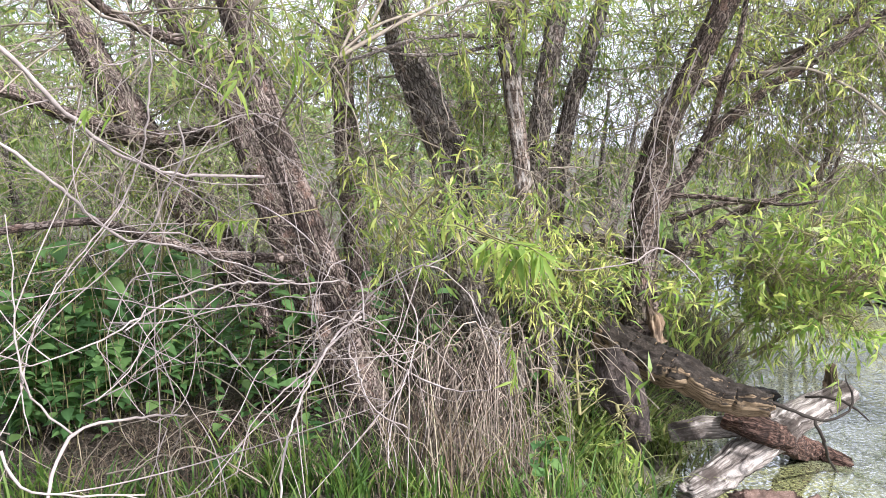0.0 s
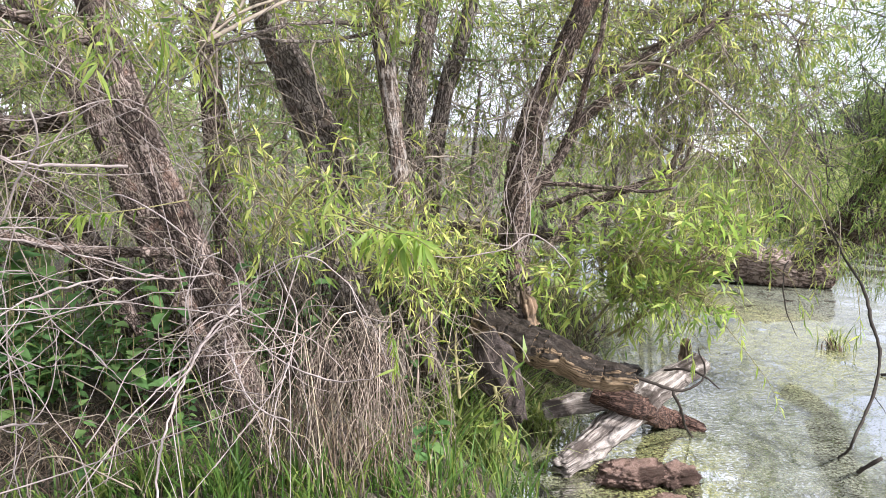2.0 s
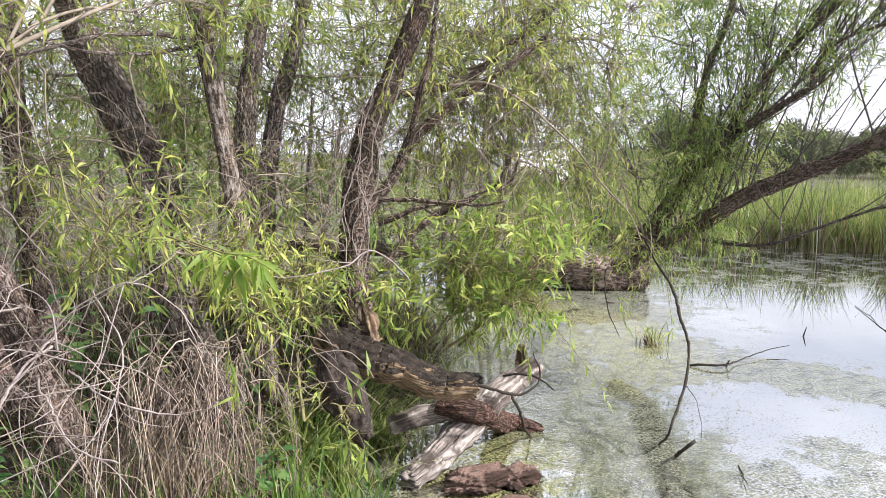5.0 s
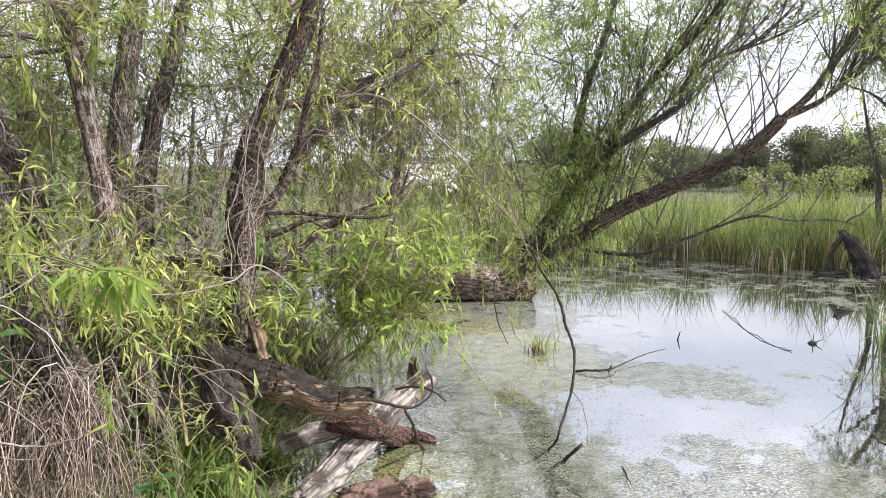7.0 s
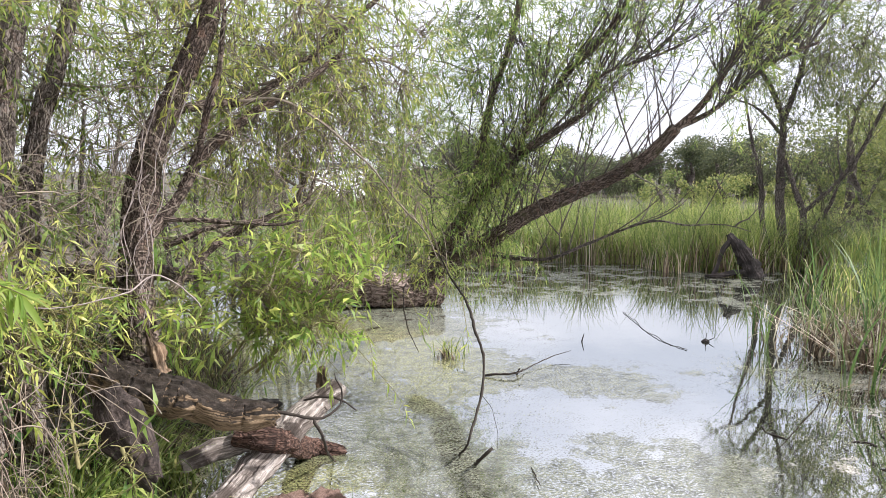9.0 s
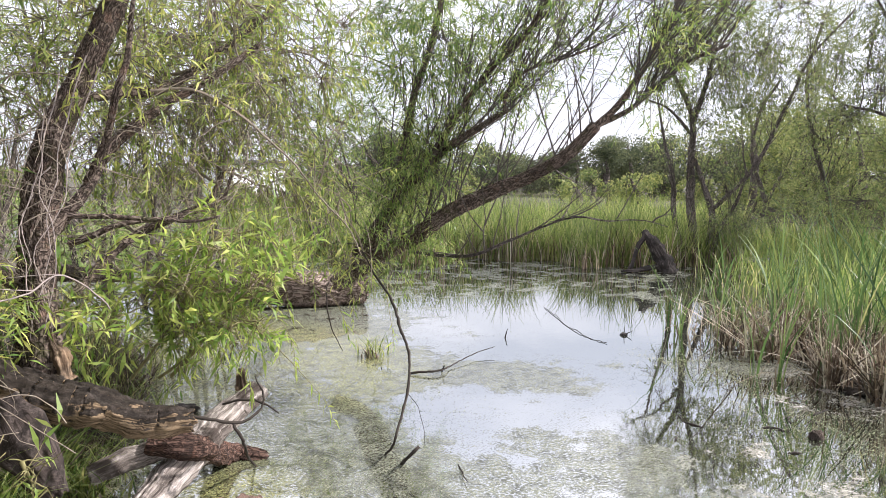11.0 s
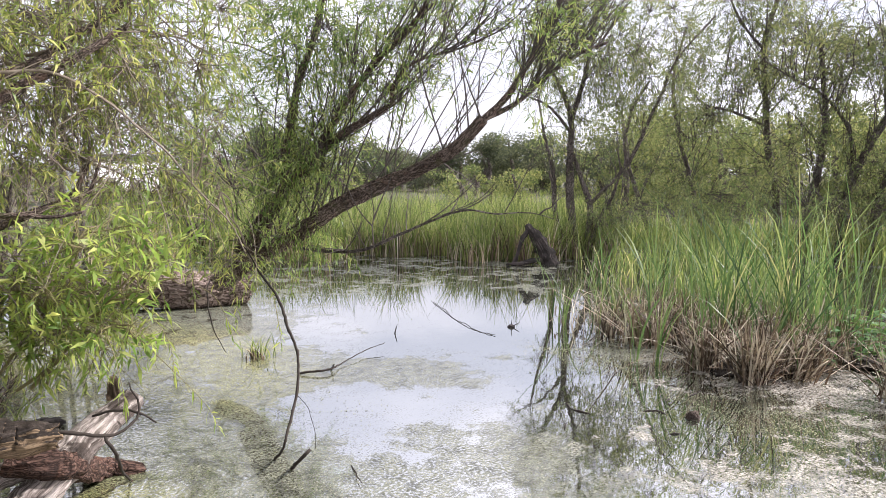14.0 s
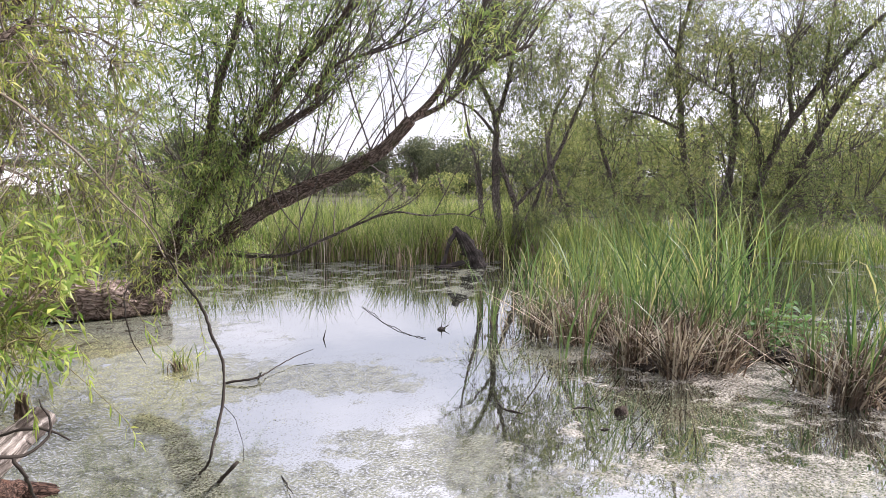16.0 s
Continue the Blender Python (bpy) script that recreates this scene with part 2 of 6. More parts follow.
        if leafy > 0:
            keep = [p for p in twigs if g.random() < leafy * 0.68]
            if keep:
                leaf_soup.add(*leaves_on(keep, g, spacing, leaf[0], leaf[1], droop=droop))
    if twig_soup.n:
        tagged(hang(part("twig_mass", twig_soup.mesh("twig_mass"), twig_mat), thing), kind="stuff")
    if leaf_soup.n:
        tagged(hang(part("crown", leaf_soup.mesh("crown", False), leaf_mat, None, "many narrow green leaves"), thing), kind="stuff")
    return thing


def blades(base, height, lean, width, bend, g, segs=5, arch=1.7):
    """Grass or reed blades as bent ribbons. lean: (n, 2) sideways reach."""
    n = len(base)
    u = np.linspace(0, 1, segs + 1)
    side = g.normal(0, 1, (n, 3))
    side[:, 2] = 0
    side /= np.linalg.norm(side, axis=1, keepdims=True) + 1e-9
    c = np.repeat(base[:, None], segs + 1, 1)
    drop = 1 - bend[:, None] * u[None] ** 2.5
    c[:, :, 2] += height[:, None] * u[None] * drop
    c[:, :, :2] += lean[:, None] * (u[None, :, None] ** arch) * height[:, None, None]
    w = width[:, None] * np.interp(u, [0, 0.15, 0.6, 1], [0.8, 1, 0.8, 0.06])[None]
    v = np.stack([c - side[:, None] * w[..., None] / 2, c + side[:, None] * w[..., None] / 2], 2)
    k = np.arange(segs)
    q = np.stack([2 * k, 2 * k + 1, 2 * k + 3, 2 * k + 2], 1)
    q = (q[None] + np.arange(n)[:, None, None] * 2 * (segs + 1)).reshape(-1, 4)
    uv = np.stack(np.broadcast_arrays(np.array([0.0, 1.0])[None, None], u[None, :, None] + 0 * v[..., 0]), -1)
    return v.reshape(-1, 3), q, uv.reshape(-1, 2)


# ---- materials ----
def nodes_of(name):
    m = bpy.data.materials.new(name)
    m.use_nodes = True
    n, l = m.node_tree.nodes, m.node_tree.links
    return m, n, l, n["Principled BSDF"], n["Material Output"]


def tex_noise(n, l, vec, scale, detail=5.0, rough=0.6):
    t = n.new("ShaderNodeTexNoise")
    t.inputs["Scale"].default_value, t.inputs["Detail"].default_value, t.inputs["Roughness"].default_value = scale, detail, rough
    if vec is not None:
        l.new(vec, t.inputs["Vector"])
    return t.outputs["Fac"]


def ramp(n, l, fac, stops):
    r = n.new("ShaderNodeValToRGB")
    while len(r.color_ramp.elements) < len(stops):
        r.color_ramp.elements.new(0.5)
    for e, (p, c) in zip(r.color_ramp.elements, stops):
        e.position, e.color = p, (*c, 1) if len(c) == 3 else c
    l.new(fac, r.inputs["Fac"])
    return r.outputs["Color"]


def mix(n, l, fac, a, b, blend="MIX"):
    m = n.new("ShaderNodeMix")
    m.data_type, m.blend_type = "RGBA", blend
    for sock, val in ((m.inputs["Factor"], fac), (m.inputs["A"], a), (m.inputs["B"], b)):
        if isinstance(val, (int, float)):
            sock.default_value = val
        elif isinstance(val, tuple):
            sock.default_value = (*val, 1)
        else:
            l.new(val, sock)
    return m.outputs["Result"]


def bump(n, l, bsdf, height, strength, distance):
    b = n.new("ShaderNodeBump")
    b.inputs["Strength"].default_value, b.inputs["Distance"].default_value = strength, distance
    l.new(height, b.inputs["Height"])
    l.new(b.outputs["Normal"], bsdf.inputs["Normal"])


def bark(name, dark, mid, pale, furrow=1.0, moss=0.0, patch=None, size=1.0):
    """Furrowed bark; the grain runs along the limb."""
    m, n, l, bsdf, _ = nodes_of(name)
    tc, mp = n.new("ShaderNodeTexCoord"), n.new("ShaderNodeMapping")
    mp.inputs["Scale"].default_value = (1.0, 0.09, 1.0)
    l.new(tc.outputs["UV"], mp.inputs["Vector"])
    warp = n.new("ShaderNodeMix")
    warp.data_type, warp.blend_type = "RGBA", "LINEAR_LIGHT"
    warp.inputs["Factor"].default_value = 0.055
    wob = n.new("ShaderNodeTexNoise")
    wob.inputs["Scale"].default_value, wob.inputs["Detail"].default_value = 9.0, 4.0
    l.new(tc.outputs["UV"], wob.inputs["Vector"]), l.new(wob.outputs["Color"], warp.inputs["B"])
    l.new(mp.outputs["Vector"], warp.inputs["A"])
    vor = n.new("ShaderNodeTexVoronoi")
    vor.feature = "DISTANCE_TO_EDGE"
    vor.inputs["Scale"].default_value = 46.0 / size
    l.new(warp.outputs["Result"], vor.inputs["Vector"])
    plate = n.new("ShaderNodeMapRange")
    plate.inputs["From Max"].default_value = 0.22
    plate.inputs["To Min"].default_value = 0.3 if furrow > 0.7 else 0.8
    l.new(vor.outputs["Distance"], plate.inputs["Value"])
    grain = tex_noise(n, l, mp.outputs["Vector"], 130.0, 6.0, 0.7)
    stain = tex_noise(n, l, tc.outputs["Object"], 3.0, 4.0)
    both = n.new("ShaderNodeMath")
    both.operation = "MULTIPLY"
    l.new(grain, both.inputs[0]), l.new(plate.outputs["Result"], both.inputs[1])
    col = ramp(n, l, both.outputs[0], [(0.14, dark), (0.36, mid), (0.66, pale)])
    col = mix(n, l, 0.8, col, ramp(n, l, stain, [(0.36, (0.45, 0.41, 0.38)), (0.62, (1.1, 1.06, 1.02))]), "MULTIPLY")
    peel = ramp(n, l, tex_noise(n, l, tc.outputs["Object"], 11.0, 6.0, 0.7), [(0.56, (0, 0, 0)), (0.66, (0.45, 0.45, 0.45))])
    col = mix(n, l, peel, col, tuple(0.5 * (a + b) * k for a, b, k in zip(mid, pale, (1.05, 0.8, 0.68))))
    if patch:  # grey plates left where the outer bark has come away
        mp2 = n.new("ShaderNodeMapping")
        mp2.inputs["Scale"].default_value = (1.0, 0.3, 1.0)
        l.new(tc.outputs["UV"], mp2.inputs["Vector"])
        col = mix(n, l, ramp(n, l, tex_noise(n, l, mp2.outputs["Vector"], 26.0, 6.0, 0.68), [(0.48, (0, 0, 0)), (0.58, (0.6, 0.6, 0.6))]), col, patch)
    if moss:
        col = mix(n, l, ramp(n, l, tex_noise(n, l, tc.outputs["Object"], 7.0, 5.0), [(0.56, (0, 0, 0)), (0.68, (moss,) * 3)]), col, (0.10, 0.12, 0.035))
    l.new(col, bsdf.inputs["Base Color"])
    bsdf.inputs["Roughness"].default_value = 0.88
    bsdf.inputs["Specular IOR Level"].default_value = 0.2
    bump(n, l, bsdf, both.outputs[0], 1.0 * furrow, 0.025)
    return m


def twig_bark(name, a, b):
    m, n, l, bsdf, _ = nodes_of(name)
    geo, tc = n.new("ShaderNodeNewGeometry"), n.new("ShaderNodeTexCoord")
    base = ramp(n, l, geo.outputs["Random Per Island"], [(0.0, a), (1.0, b)])
    col = mix(n, l, 0.6, base, ramp(n, l, tex_noise(n, l, tc.outputs["Object"], 28.0, 3.0), [(0.3, (0.45, 0.42, 0.4)), (0.62, (1, 1, 1))]), "MULTIPLY")
    l.new(col, bsdf.inputs["Base Color"])
    bsdf.inputs["Roughness"].default_value = 0.8
    bsdf.inputs["Specular IOR Level"].default_value = 0.15
    return m


def leaf_material(name, stops, through=0.45, rough=0.5, single=False):
    """Thin leaves: gloss on top of diffuse and light let through."""
    m, n, l, bsdf, out = nodes_of(name)
    geo, tc = n.new("ShaderNodeNewGeometry"), n.new("ShaderNodeTexCoord")
    one = n.new("ShaderNodeObjectInfo")
    col = ramp(n, l, one.outputs["Random"] if single else geo.outputs["Random Per Island"], stops)
    patch = ramp(n, l, tex_noise(n, l, tc.outputs["Object"], 1.6, 3.0), [(0.3, (0.72, 0.78, 0.7)), (0.7, (1.0, 1.0, 1.0))])
    col = mix(n, l, 1.0, col, patch, "MULTIPLY")
    wide = ramp(n, l, tex_noise(n, l, tc.outputs["Object"], 0.35, 2.0), [(0.32, (0.62, 0.68, 0.66)), (0.65, (1.08, 1.04, 0.95))])
    col = mix(n, l, 1.0, col, wide, "MULTIPLY")
    l.new(col, bsdf.inputs["Base Color"])
    bsdf.inputs["Roughness"].default_value = rough
    bsdf.inputs["Specular IOR Level"].default_value = 0.28
    tr, mx = n.new("ShaderNodeBsdfTranslucent"), n.new("ShaderNodeMixShader")
    l.new(mix(n, l, 1.0, col, (1.22, 1.2, 0.9), "MULTIPLY"), tr.inputs["Color"])
    mx.inputs["Fac"].default_value = through
    l.new(bsdf.outputs["BSDF"], mx.inputs[1]), l.new(tr.outputs["BSDF"], mx.inputs[2])
    l.new(mx.outputs["Shader"], out.inputs["Surface"])
    return m


def old_wood(name, dark, mid, pale, stain_col, stain_at=0.5):
    """Barkless weathered wood: long grain, splits, dark rot patches."""
    m, n, l, bsdf, _ = nodes_of(name)
    tc, mp = n.new("ShaderNodeTexCoord"), n.new("ShaderNodeMapping")
    mp.inputs["Scale"].default_value = (1.0, 0.045, 1.0)
    l.new(tc.outputs["UV"], mp.inputs["Vector"])
    grain = tex_noise(n, l, mp.outputs["Vector"], 110.0, 7.0, 0.7)
    split = tex_noise(n, l, mp.outputs["Vector"], 32.0, 3.0, 0.5)
    both = n.new("ShaderNodeMath")
    both.operation = "MULTIPLY"
    l.new(grain, both.inputs[0]), l.new(split, both.inputs[1])
    col = ramp(n, l, both.outputs[0], [(0.14, dark), (0.24, mid), (0.38, pale)])
    rot = ramp(n, l, tex_noise(n, l, tc.outputs["Object"], 5.0, 6.0, 0.65), [(stain_at - 0.04, (0, 0, 0)), (stain_at + 0.06, (0.9, 0.9, 0.9))])
    col = mix(n, l, rot, col, stain_col)
    l.new(col, bsdf.inputs["Base Color"])
    bsdf.inputs["Roughness"].default_value = 0.9
    bsdf.inputs["Specular IOR Level"].default_value = 0.2
    bump(n, l, bsdf, both.outputs[0], 1.0, 0.03)
    return m


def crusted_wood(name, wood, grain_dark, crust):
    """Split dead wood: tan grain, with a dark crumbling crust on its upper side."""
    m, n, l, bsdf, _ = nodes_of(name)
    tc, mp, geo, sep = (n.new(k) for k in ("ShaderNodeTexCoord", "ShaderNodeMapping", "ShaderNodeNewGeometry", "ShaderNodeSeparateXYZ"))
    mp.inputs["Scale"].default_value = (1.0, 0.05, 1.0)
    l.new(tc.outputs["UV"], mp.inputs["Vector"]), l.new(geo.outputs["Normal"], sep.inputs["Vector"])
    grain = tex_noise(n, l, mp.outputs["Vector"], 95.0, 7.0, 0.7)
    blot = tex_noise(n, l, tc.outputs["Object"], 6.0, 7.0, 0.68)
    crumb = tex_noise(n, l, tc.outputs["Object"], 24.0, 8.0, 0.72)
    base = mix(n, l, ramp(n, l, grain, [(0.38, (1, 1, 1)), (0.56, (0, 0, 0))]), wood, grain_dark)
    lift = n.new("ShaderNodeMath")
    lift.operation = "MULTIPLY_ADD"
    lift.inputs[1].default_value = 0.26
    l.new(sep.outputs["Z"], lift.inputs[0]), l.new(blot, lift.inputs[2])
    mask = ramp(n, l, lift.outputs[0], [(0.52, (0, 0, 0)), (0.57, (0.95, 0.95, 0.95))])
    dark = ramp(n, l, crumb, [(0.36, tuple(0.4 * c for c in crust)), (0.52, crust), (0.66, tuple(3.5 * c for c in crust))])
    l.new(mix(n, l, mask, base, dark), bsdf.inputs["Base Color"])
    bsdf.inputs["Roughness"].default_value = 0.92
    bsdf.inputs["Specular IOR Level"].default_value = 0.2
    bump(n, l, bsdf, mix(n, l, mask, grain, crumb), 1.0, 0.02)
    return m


BARK = bark("willow_bark", (0.035, 0.025, 0.021), (0.20, 0.153, 0.132), (0.46, 0.385, 0.345))
BARK_PALE = bark("pale_bark", (0.04, 0.032, 0.026), (0.19, 0.16, 0.138), (0.46, 0.415, 0.375))
BARK_SMOOTH = bark("smooth_bark", (0.04, 0.03, 0.024), (0.13, 0.098, 0.078), (0.30, 0.24, 0.20), 0.75, 0.0, (0.36, 0.325, 0.29))
BARK_DARK = bark("dark_bark", (0.026, 0.02, 0.016), (0.135, 0.102, 0.084), (0.35, 0.285, 0.243), 1.0, 0.25)
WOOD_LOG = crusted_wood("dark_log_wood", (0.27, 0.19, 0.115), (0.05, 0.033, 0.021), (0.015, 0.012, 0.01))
BARK_ROT = bark("rotten_bark", (0.02, 0.012, 0.009), (0.08, 0.047, 0.036), (0.23, 0.148, 0.115), 0.8)
BARK_FAR = bark("grey_bark", (0.035, 0.03, 0.026), (0.125, 0.108, 0.096), (0.29, 0.26, 0.235))
WOOD_CRUMB = old_wood("crumbling_wood", (0.05, 0.026, 0.018), (0.27, 0.165, 0.125), (0.56, 0.41, 0.34), (0.06, 0.036, 0.026), 0.50)
WOOD_BLEACHED = old_wood("bleached_wood", (0.03, 0.022, 0.018), (0.22, 0.185, 0.16), (0.56, 0.495, 0.445), (0.05, 0.037, 0.03), 0.55)
BARK_BIG = bark("big_log_bark", (0.045, 0.033, 0.026), (0.24, 0.185, 0.155), (0.46, 0.385, 0.34), 1.0, 0.0, None, 2.2)
WOOD_TORN = old_wood("torn_heartwood", (0.06, 0.038, 0.024), (0.21, 0.138, 0.088), (0.44, 0.33, 0.22), (0.07, 0.05, 0.035), 0.52)
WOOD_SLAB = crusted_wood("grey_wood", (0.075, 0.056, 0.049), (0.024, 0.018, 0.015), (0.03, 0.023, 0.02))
WOOD_STUMP = old_wood("black_stump_wood", (0.012, 0.01, 0.009), (0.045, 0.036, 0.032), (0.12, 0.10, 0.09), (0.02, 0.017, 0.015), 0.5)
MUD = old_wood("dark_mud", (0.01, 0.008, 0.006), (0.03, 0.023, 0.017), (0.065, 0.05, 0.038), (0.015, 0.011, 0.008), 0.5)
TWIG = twig_bark("twig_bark", (0.10, 0.08, 0.062), (0.33, 0.275, 0.215))
TWIG_GREEN = twig_bark("green_twig", (0.13, 0.13, 0.05), (0.24, 0.20, 0.10))
TWIG_DEAD = twig_bark("dead_twig", (0.12, 0.093, 0.082), (0.43, 0.365, 0.335))
TWIG_DARK = twig_bark("dark_twig", (0.02, 0.016, 0.013), (0.05, 0.04, 0.032))
TWIG_GREY = twig_bark("grey_twig", (0.05, 0.043, 0.037), (0.12, 0.10, 0.088))
LEAF = leaf_material("willow_leaf", [(0.0, (0.10, 0.155, 0.05)), (0.5, (0.24, 0.30, 0.088)), (0.9, (0.39, 0.41, 0.13)), (1.0, (0.42, 0.37, 0.16))], 0.5, 0.42)
LEAF_MID = leaf_material("leaning_willow_leaf", [(0.0, (0.11, 0.17, 0.055)), (0.5, (0.26, 0.345, 0.11)), (1.0, (0.47, 0.48, 0.19))], 0.55, 0.42)
LEAF_LIGHT = leaf_material("young_willow_leaf", [(0.0, (0.15, 0.21, 0.072)), (0.5, (0.33, 0.40, 0.128)), (1.0, (0.57, 0.55, 0.22))], 0.55, 0.42)
LEAF_BACK = leaf_material("thicket_leaf", [(0.0, (0.15, 0.21, 0.09)), (0.6, (0.28, 0.36, 0.15)), (1.0, (0.43, 0.44, 0.23))], 0.55)
LEAF_OLIVE = leaf_material("olive_leaf", [(0.0, (0.145, 0.18, 0.08)), (0.6, (0.26, 0.30, 0.135)), (1.0, (0.40, 0.385, 0.205))], 0.52, 0.65)
LEAF_SLOPE = leaf_material("slope_leaf", [(0.0, (0.13, 0.17, 0.075)), (0.6, (0.28, 0.31, 0.13)), (1.0, (0.44, 0.42, 0.2))], 0.5)
LEAF_FAR = leaf_material("far_leaf", [(0.0, (0.075, 0.09, 0.062)), (0.7, (0.145, 0.16, 0.105)), (1.0, (0.24, 0.24, 0.15))], 0.4, 0.7)
LEAF_YOUNG = leaf_material("sprig_leaf", [(0.0, (0.20, 0.31, 0.065)), (0.5, (0.37, 0.47, 0.11)), (1.0, (0.64, 0.64, 0.24))], 0.66, 0.45, True)
LEAF_SHOOT = leaf_material("shoot_leaf", [(0.0, (0.12, 0.21, 0.055)), (0.5, (0.335, 0.415, 0.115)), (1.0, (0.66, 0.63, 0.24))], 0.5, 0.42)
LEAF_BUSH = leaf_material("bush_leaf", [(0.0, (0.16, 0.27, 0.07)), (0.5, (0.36, 0.46, 0.13)), (1.0, (0.62, 0.64, 0.24))], 0.62, 0.42)
LEAF_WEED = leaf_material("weed_leaf", [(0.0, (0.065, 0.14, 0.05)), (0.7, (0.15, 0.265, 0.09)), (1.0, (0.26, 0.36, 0.13))], 0.4, 0.65, True)
REED = leaf_material("reed_leaf", [(0.0, (0.04, 0.085, 0.028)), (0.45, (0.125, 0.192, 0.078)), (0.9, (0.25, 0.30, 0.13)), (1.0, (0.46, 0.41, 0.23))], 0.45, 0.45, True)
REED_BED = leaf_material("reed_bed_leaf", [(0.0, (0.08, 0.115, 0.04)), (0.45, (0.215, 0.27, 0.09)), (0.87, (0.38, 0.41, 0.16)), (1.0, (0.54, 0.46, 0.29))], 0.5, 0.55)
STRAW = leaf_material("dead_straw", [(0.0, (0.05, 0.03, 0.022)), (0.5, (0.20, 0.135, 0.10)), (1.0, (0.48, 0.39, 0.31))], 0.2, 0.7)
REED_DEAD = leaf_material("dead_reed", [(0.0, (0.03, 0.018, 0.013)), (0.4, (0.16, 0.105, 0.078)), (0.75, (0.42, 0.315, 0.25)), (1.0, (0.74, 0.64, 0.55))], 0.15, 0.65)
GRASS = leaf_material("bank_grass", [(0.0, (0.045, 0.095, 0.022)), (0.6, (0.12, 0.21, 0.045)), (1.0, (0.30, 0.34, 0.10))], 0.45)


def ground_material():
    m, n, l, bsdf, _ = nodes_of("bank_earth")
    tc = n.new("ShaderNodeTexCoord")
    big, fine = tex_noise(n, l, tc.outputs["Object"], 1.1, 5.0), tex_noise(n, l, tc.outputs["Object"], 28.0, 6.0)
    litter = ramp(n, l, fine, [(0.3, (0.02, 0.015, 0.011)), (0.55, (0.065, 0.048, 0.034)), (0.75, (0.17, 0.135, 0.10))])
    col = mix(n, l, ramp(n, l, big, [(0.45, (0, 0, 0)), (0.65, (0.6, 0.6, 0.6))]), litter, (0.05, 0.075, 0.025))
    l.new(col, bsdf.inputs["Base Color"])
    bsdf.inputs["Roughness"].default_value = 0.95
    bump(n, l, bsdf, fine, 0.8, 0.03)
    return m


def water_material():
    """Still dark water with a skin of duckweed and algae in drifting patches."""
    m, n, l, bsdf, _ = nodes_of("pond_water")
    tc = n.new("ShaderNodeTexCoord")
    pos = tc.outputs["Object"]
    bsdf.inputs["Base Color"].default_value = (0.018, 0.02, 0.014, 1)
    bsdf.inputs["IOR"].default_value = 6.5

    def near(place, size):
        """1 at place, 0 at size metres from it."""
        mp, gr = n.new("ShaderNodeMapping"), n.new("ShaderNodeTexGradient")
        mp.vector_type, gr.gradient_type = "TEXTURE", "SPHERICAL"
        mp.inputs["Location"].default_value, mp.inputs["Scale"].default_value = (*place, 0), (*size, 1)
        l.new(pos, mp.inputs["Vector"]), l.new(mp.outputs["Vector"], gr.inputs["Vector"])
        return gr.outputs["Fac"]

    def sums(*terms):
        acc = None
        for sock, k in terms:
            t = n.new("ShaderNodeMath")
            t.operation = "MULTIPLY_ADD"
            l.new(sock, t.inputs[0])
            t.inputs[1].default_value = k
            if acc is None:
                t.inputs[2].default_value = 0
            else:
                l.new(acc, t.inputs[2])
            acc = t.outputs[0]
        return acc
    # floating mats: torn patches, thick at the bank, sparse on the open middle
    drift = tex_noise(n, l, pos, 1.1, 10.0, 0.66)
    clot = tex_noise(n, l, pos, 3.2, 9.0, 0.7)
    speck = tex_noise(n, l, pos, 38.0, 4.0, 0.75)
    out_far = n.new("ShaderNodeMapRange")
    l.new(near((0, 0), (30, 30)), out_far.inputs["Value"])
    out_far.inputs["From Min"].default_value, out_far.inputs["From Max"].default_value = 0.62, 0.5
    amount = sums((drift, 0.70), (clot, 0.68), (near((5.7, 1.9), (2.0, 1.6)), -0.19), (near((1.9, 3.7), (0.9, 1.0)), 0.05), (near((14.0, 2.5), (5.0, 5.0)), -0.2),
                  (near((4.1, 6.6), (2.2, 3.4)), 0.19), (near((2.5, 4.7), (1.4, 2.0)), 0.17), (near((4.2, 2.3), (1.6, 1.4)), 0.15),
                  (near((5.5, 4.5), (0.8, 1.0)), 0.20), (near((6.2, 7.4), (1.4, 1.6)), 0.14), (near((7.2, 1.3), (1.3, 1.2)), 0.22),
                  (near((5.1, 0.7), (1.2, 1.0)), 0.13), (near((7.4, 2.7), (0.6, 0.7)), 0.10), (near((8.0, 5.5), (2.9, 2.8)), -0.31),
                  (near((4.45, 4.05), (1.0, 0.9)), -0.20), (near((2.8, 3.3), (0.7, 0.7)), 0.08),
                  (near((6.1, 3.0), (1.0, 0.8)), -0.13), (near((4.8, 1.8), (0.6, 0.6)), -0.07), (near((5.9, 0.5), (0.9, 0.5)), -0.08))
    film = sums((near((3.7, 3.4), (1.9, 1.9)), 0.1), (drift, 0.03))  # a dusty skin near the bank
    l.new(film, bsdf.inputs["Roughness"])
    mat_thick = ramp(n, l, amount, [(0.695, (0, 0, 0)), (0.715, (0.7, 0.7, 0.7)), (0.77, (0.97, 0.97, 0.97))])
    grainy = ramp(n, l, tex_noise(n, l, pos, 40.0, 6.0, 0.75), [(0.44, (0.08, 0.08, 0.08)), (0.52, (1, 1, 1))])
    # single floating grains round the mats
    loose = ramp(n, l, amount, [(0.58, (0.03, 0.03, 0.03)), (0.72, (0.75, 0.75, 0.75))])
    dots = ramp(n, l, tex_noise(n, l, pos, 52.0, 3.0, 0.65), [(0.55, (0, 0, 0)), (0.59, (1, 1, 1))])
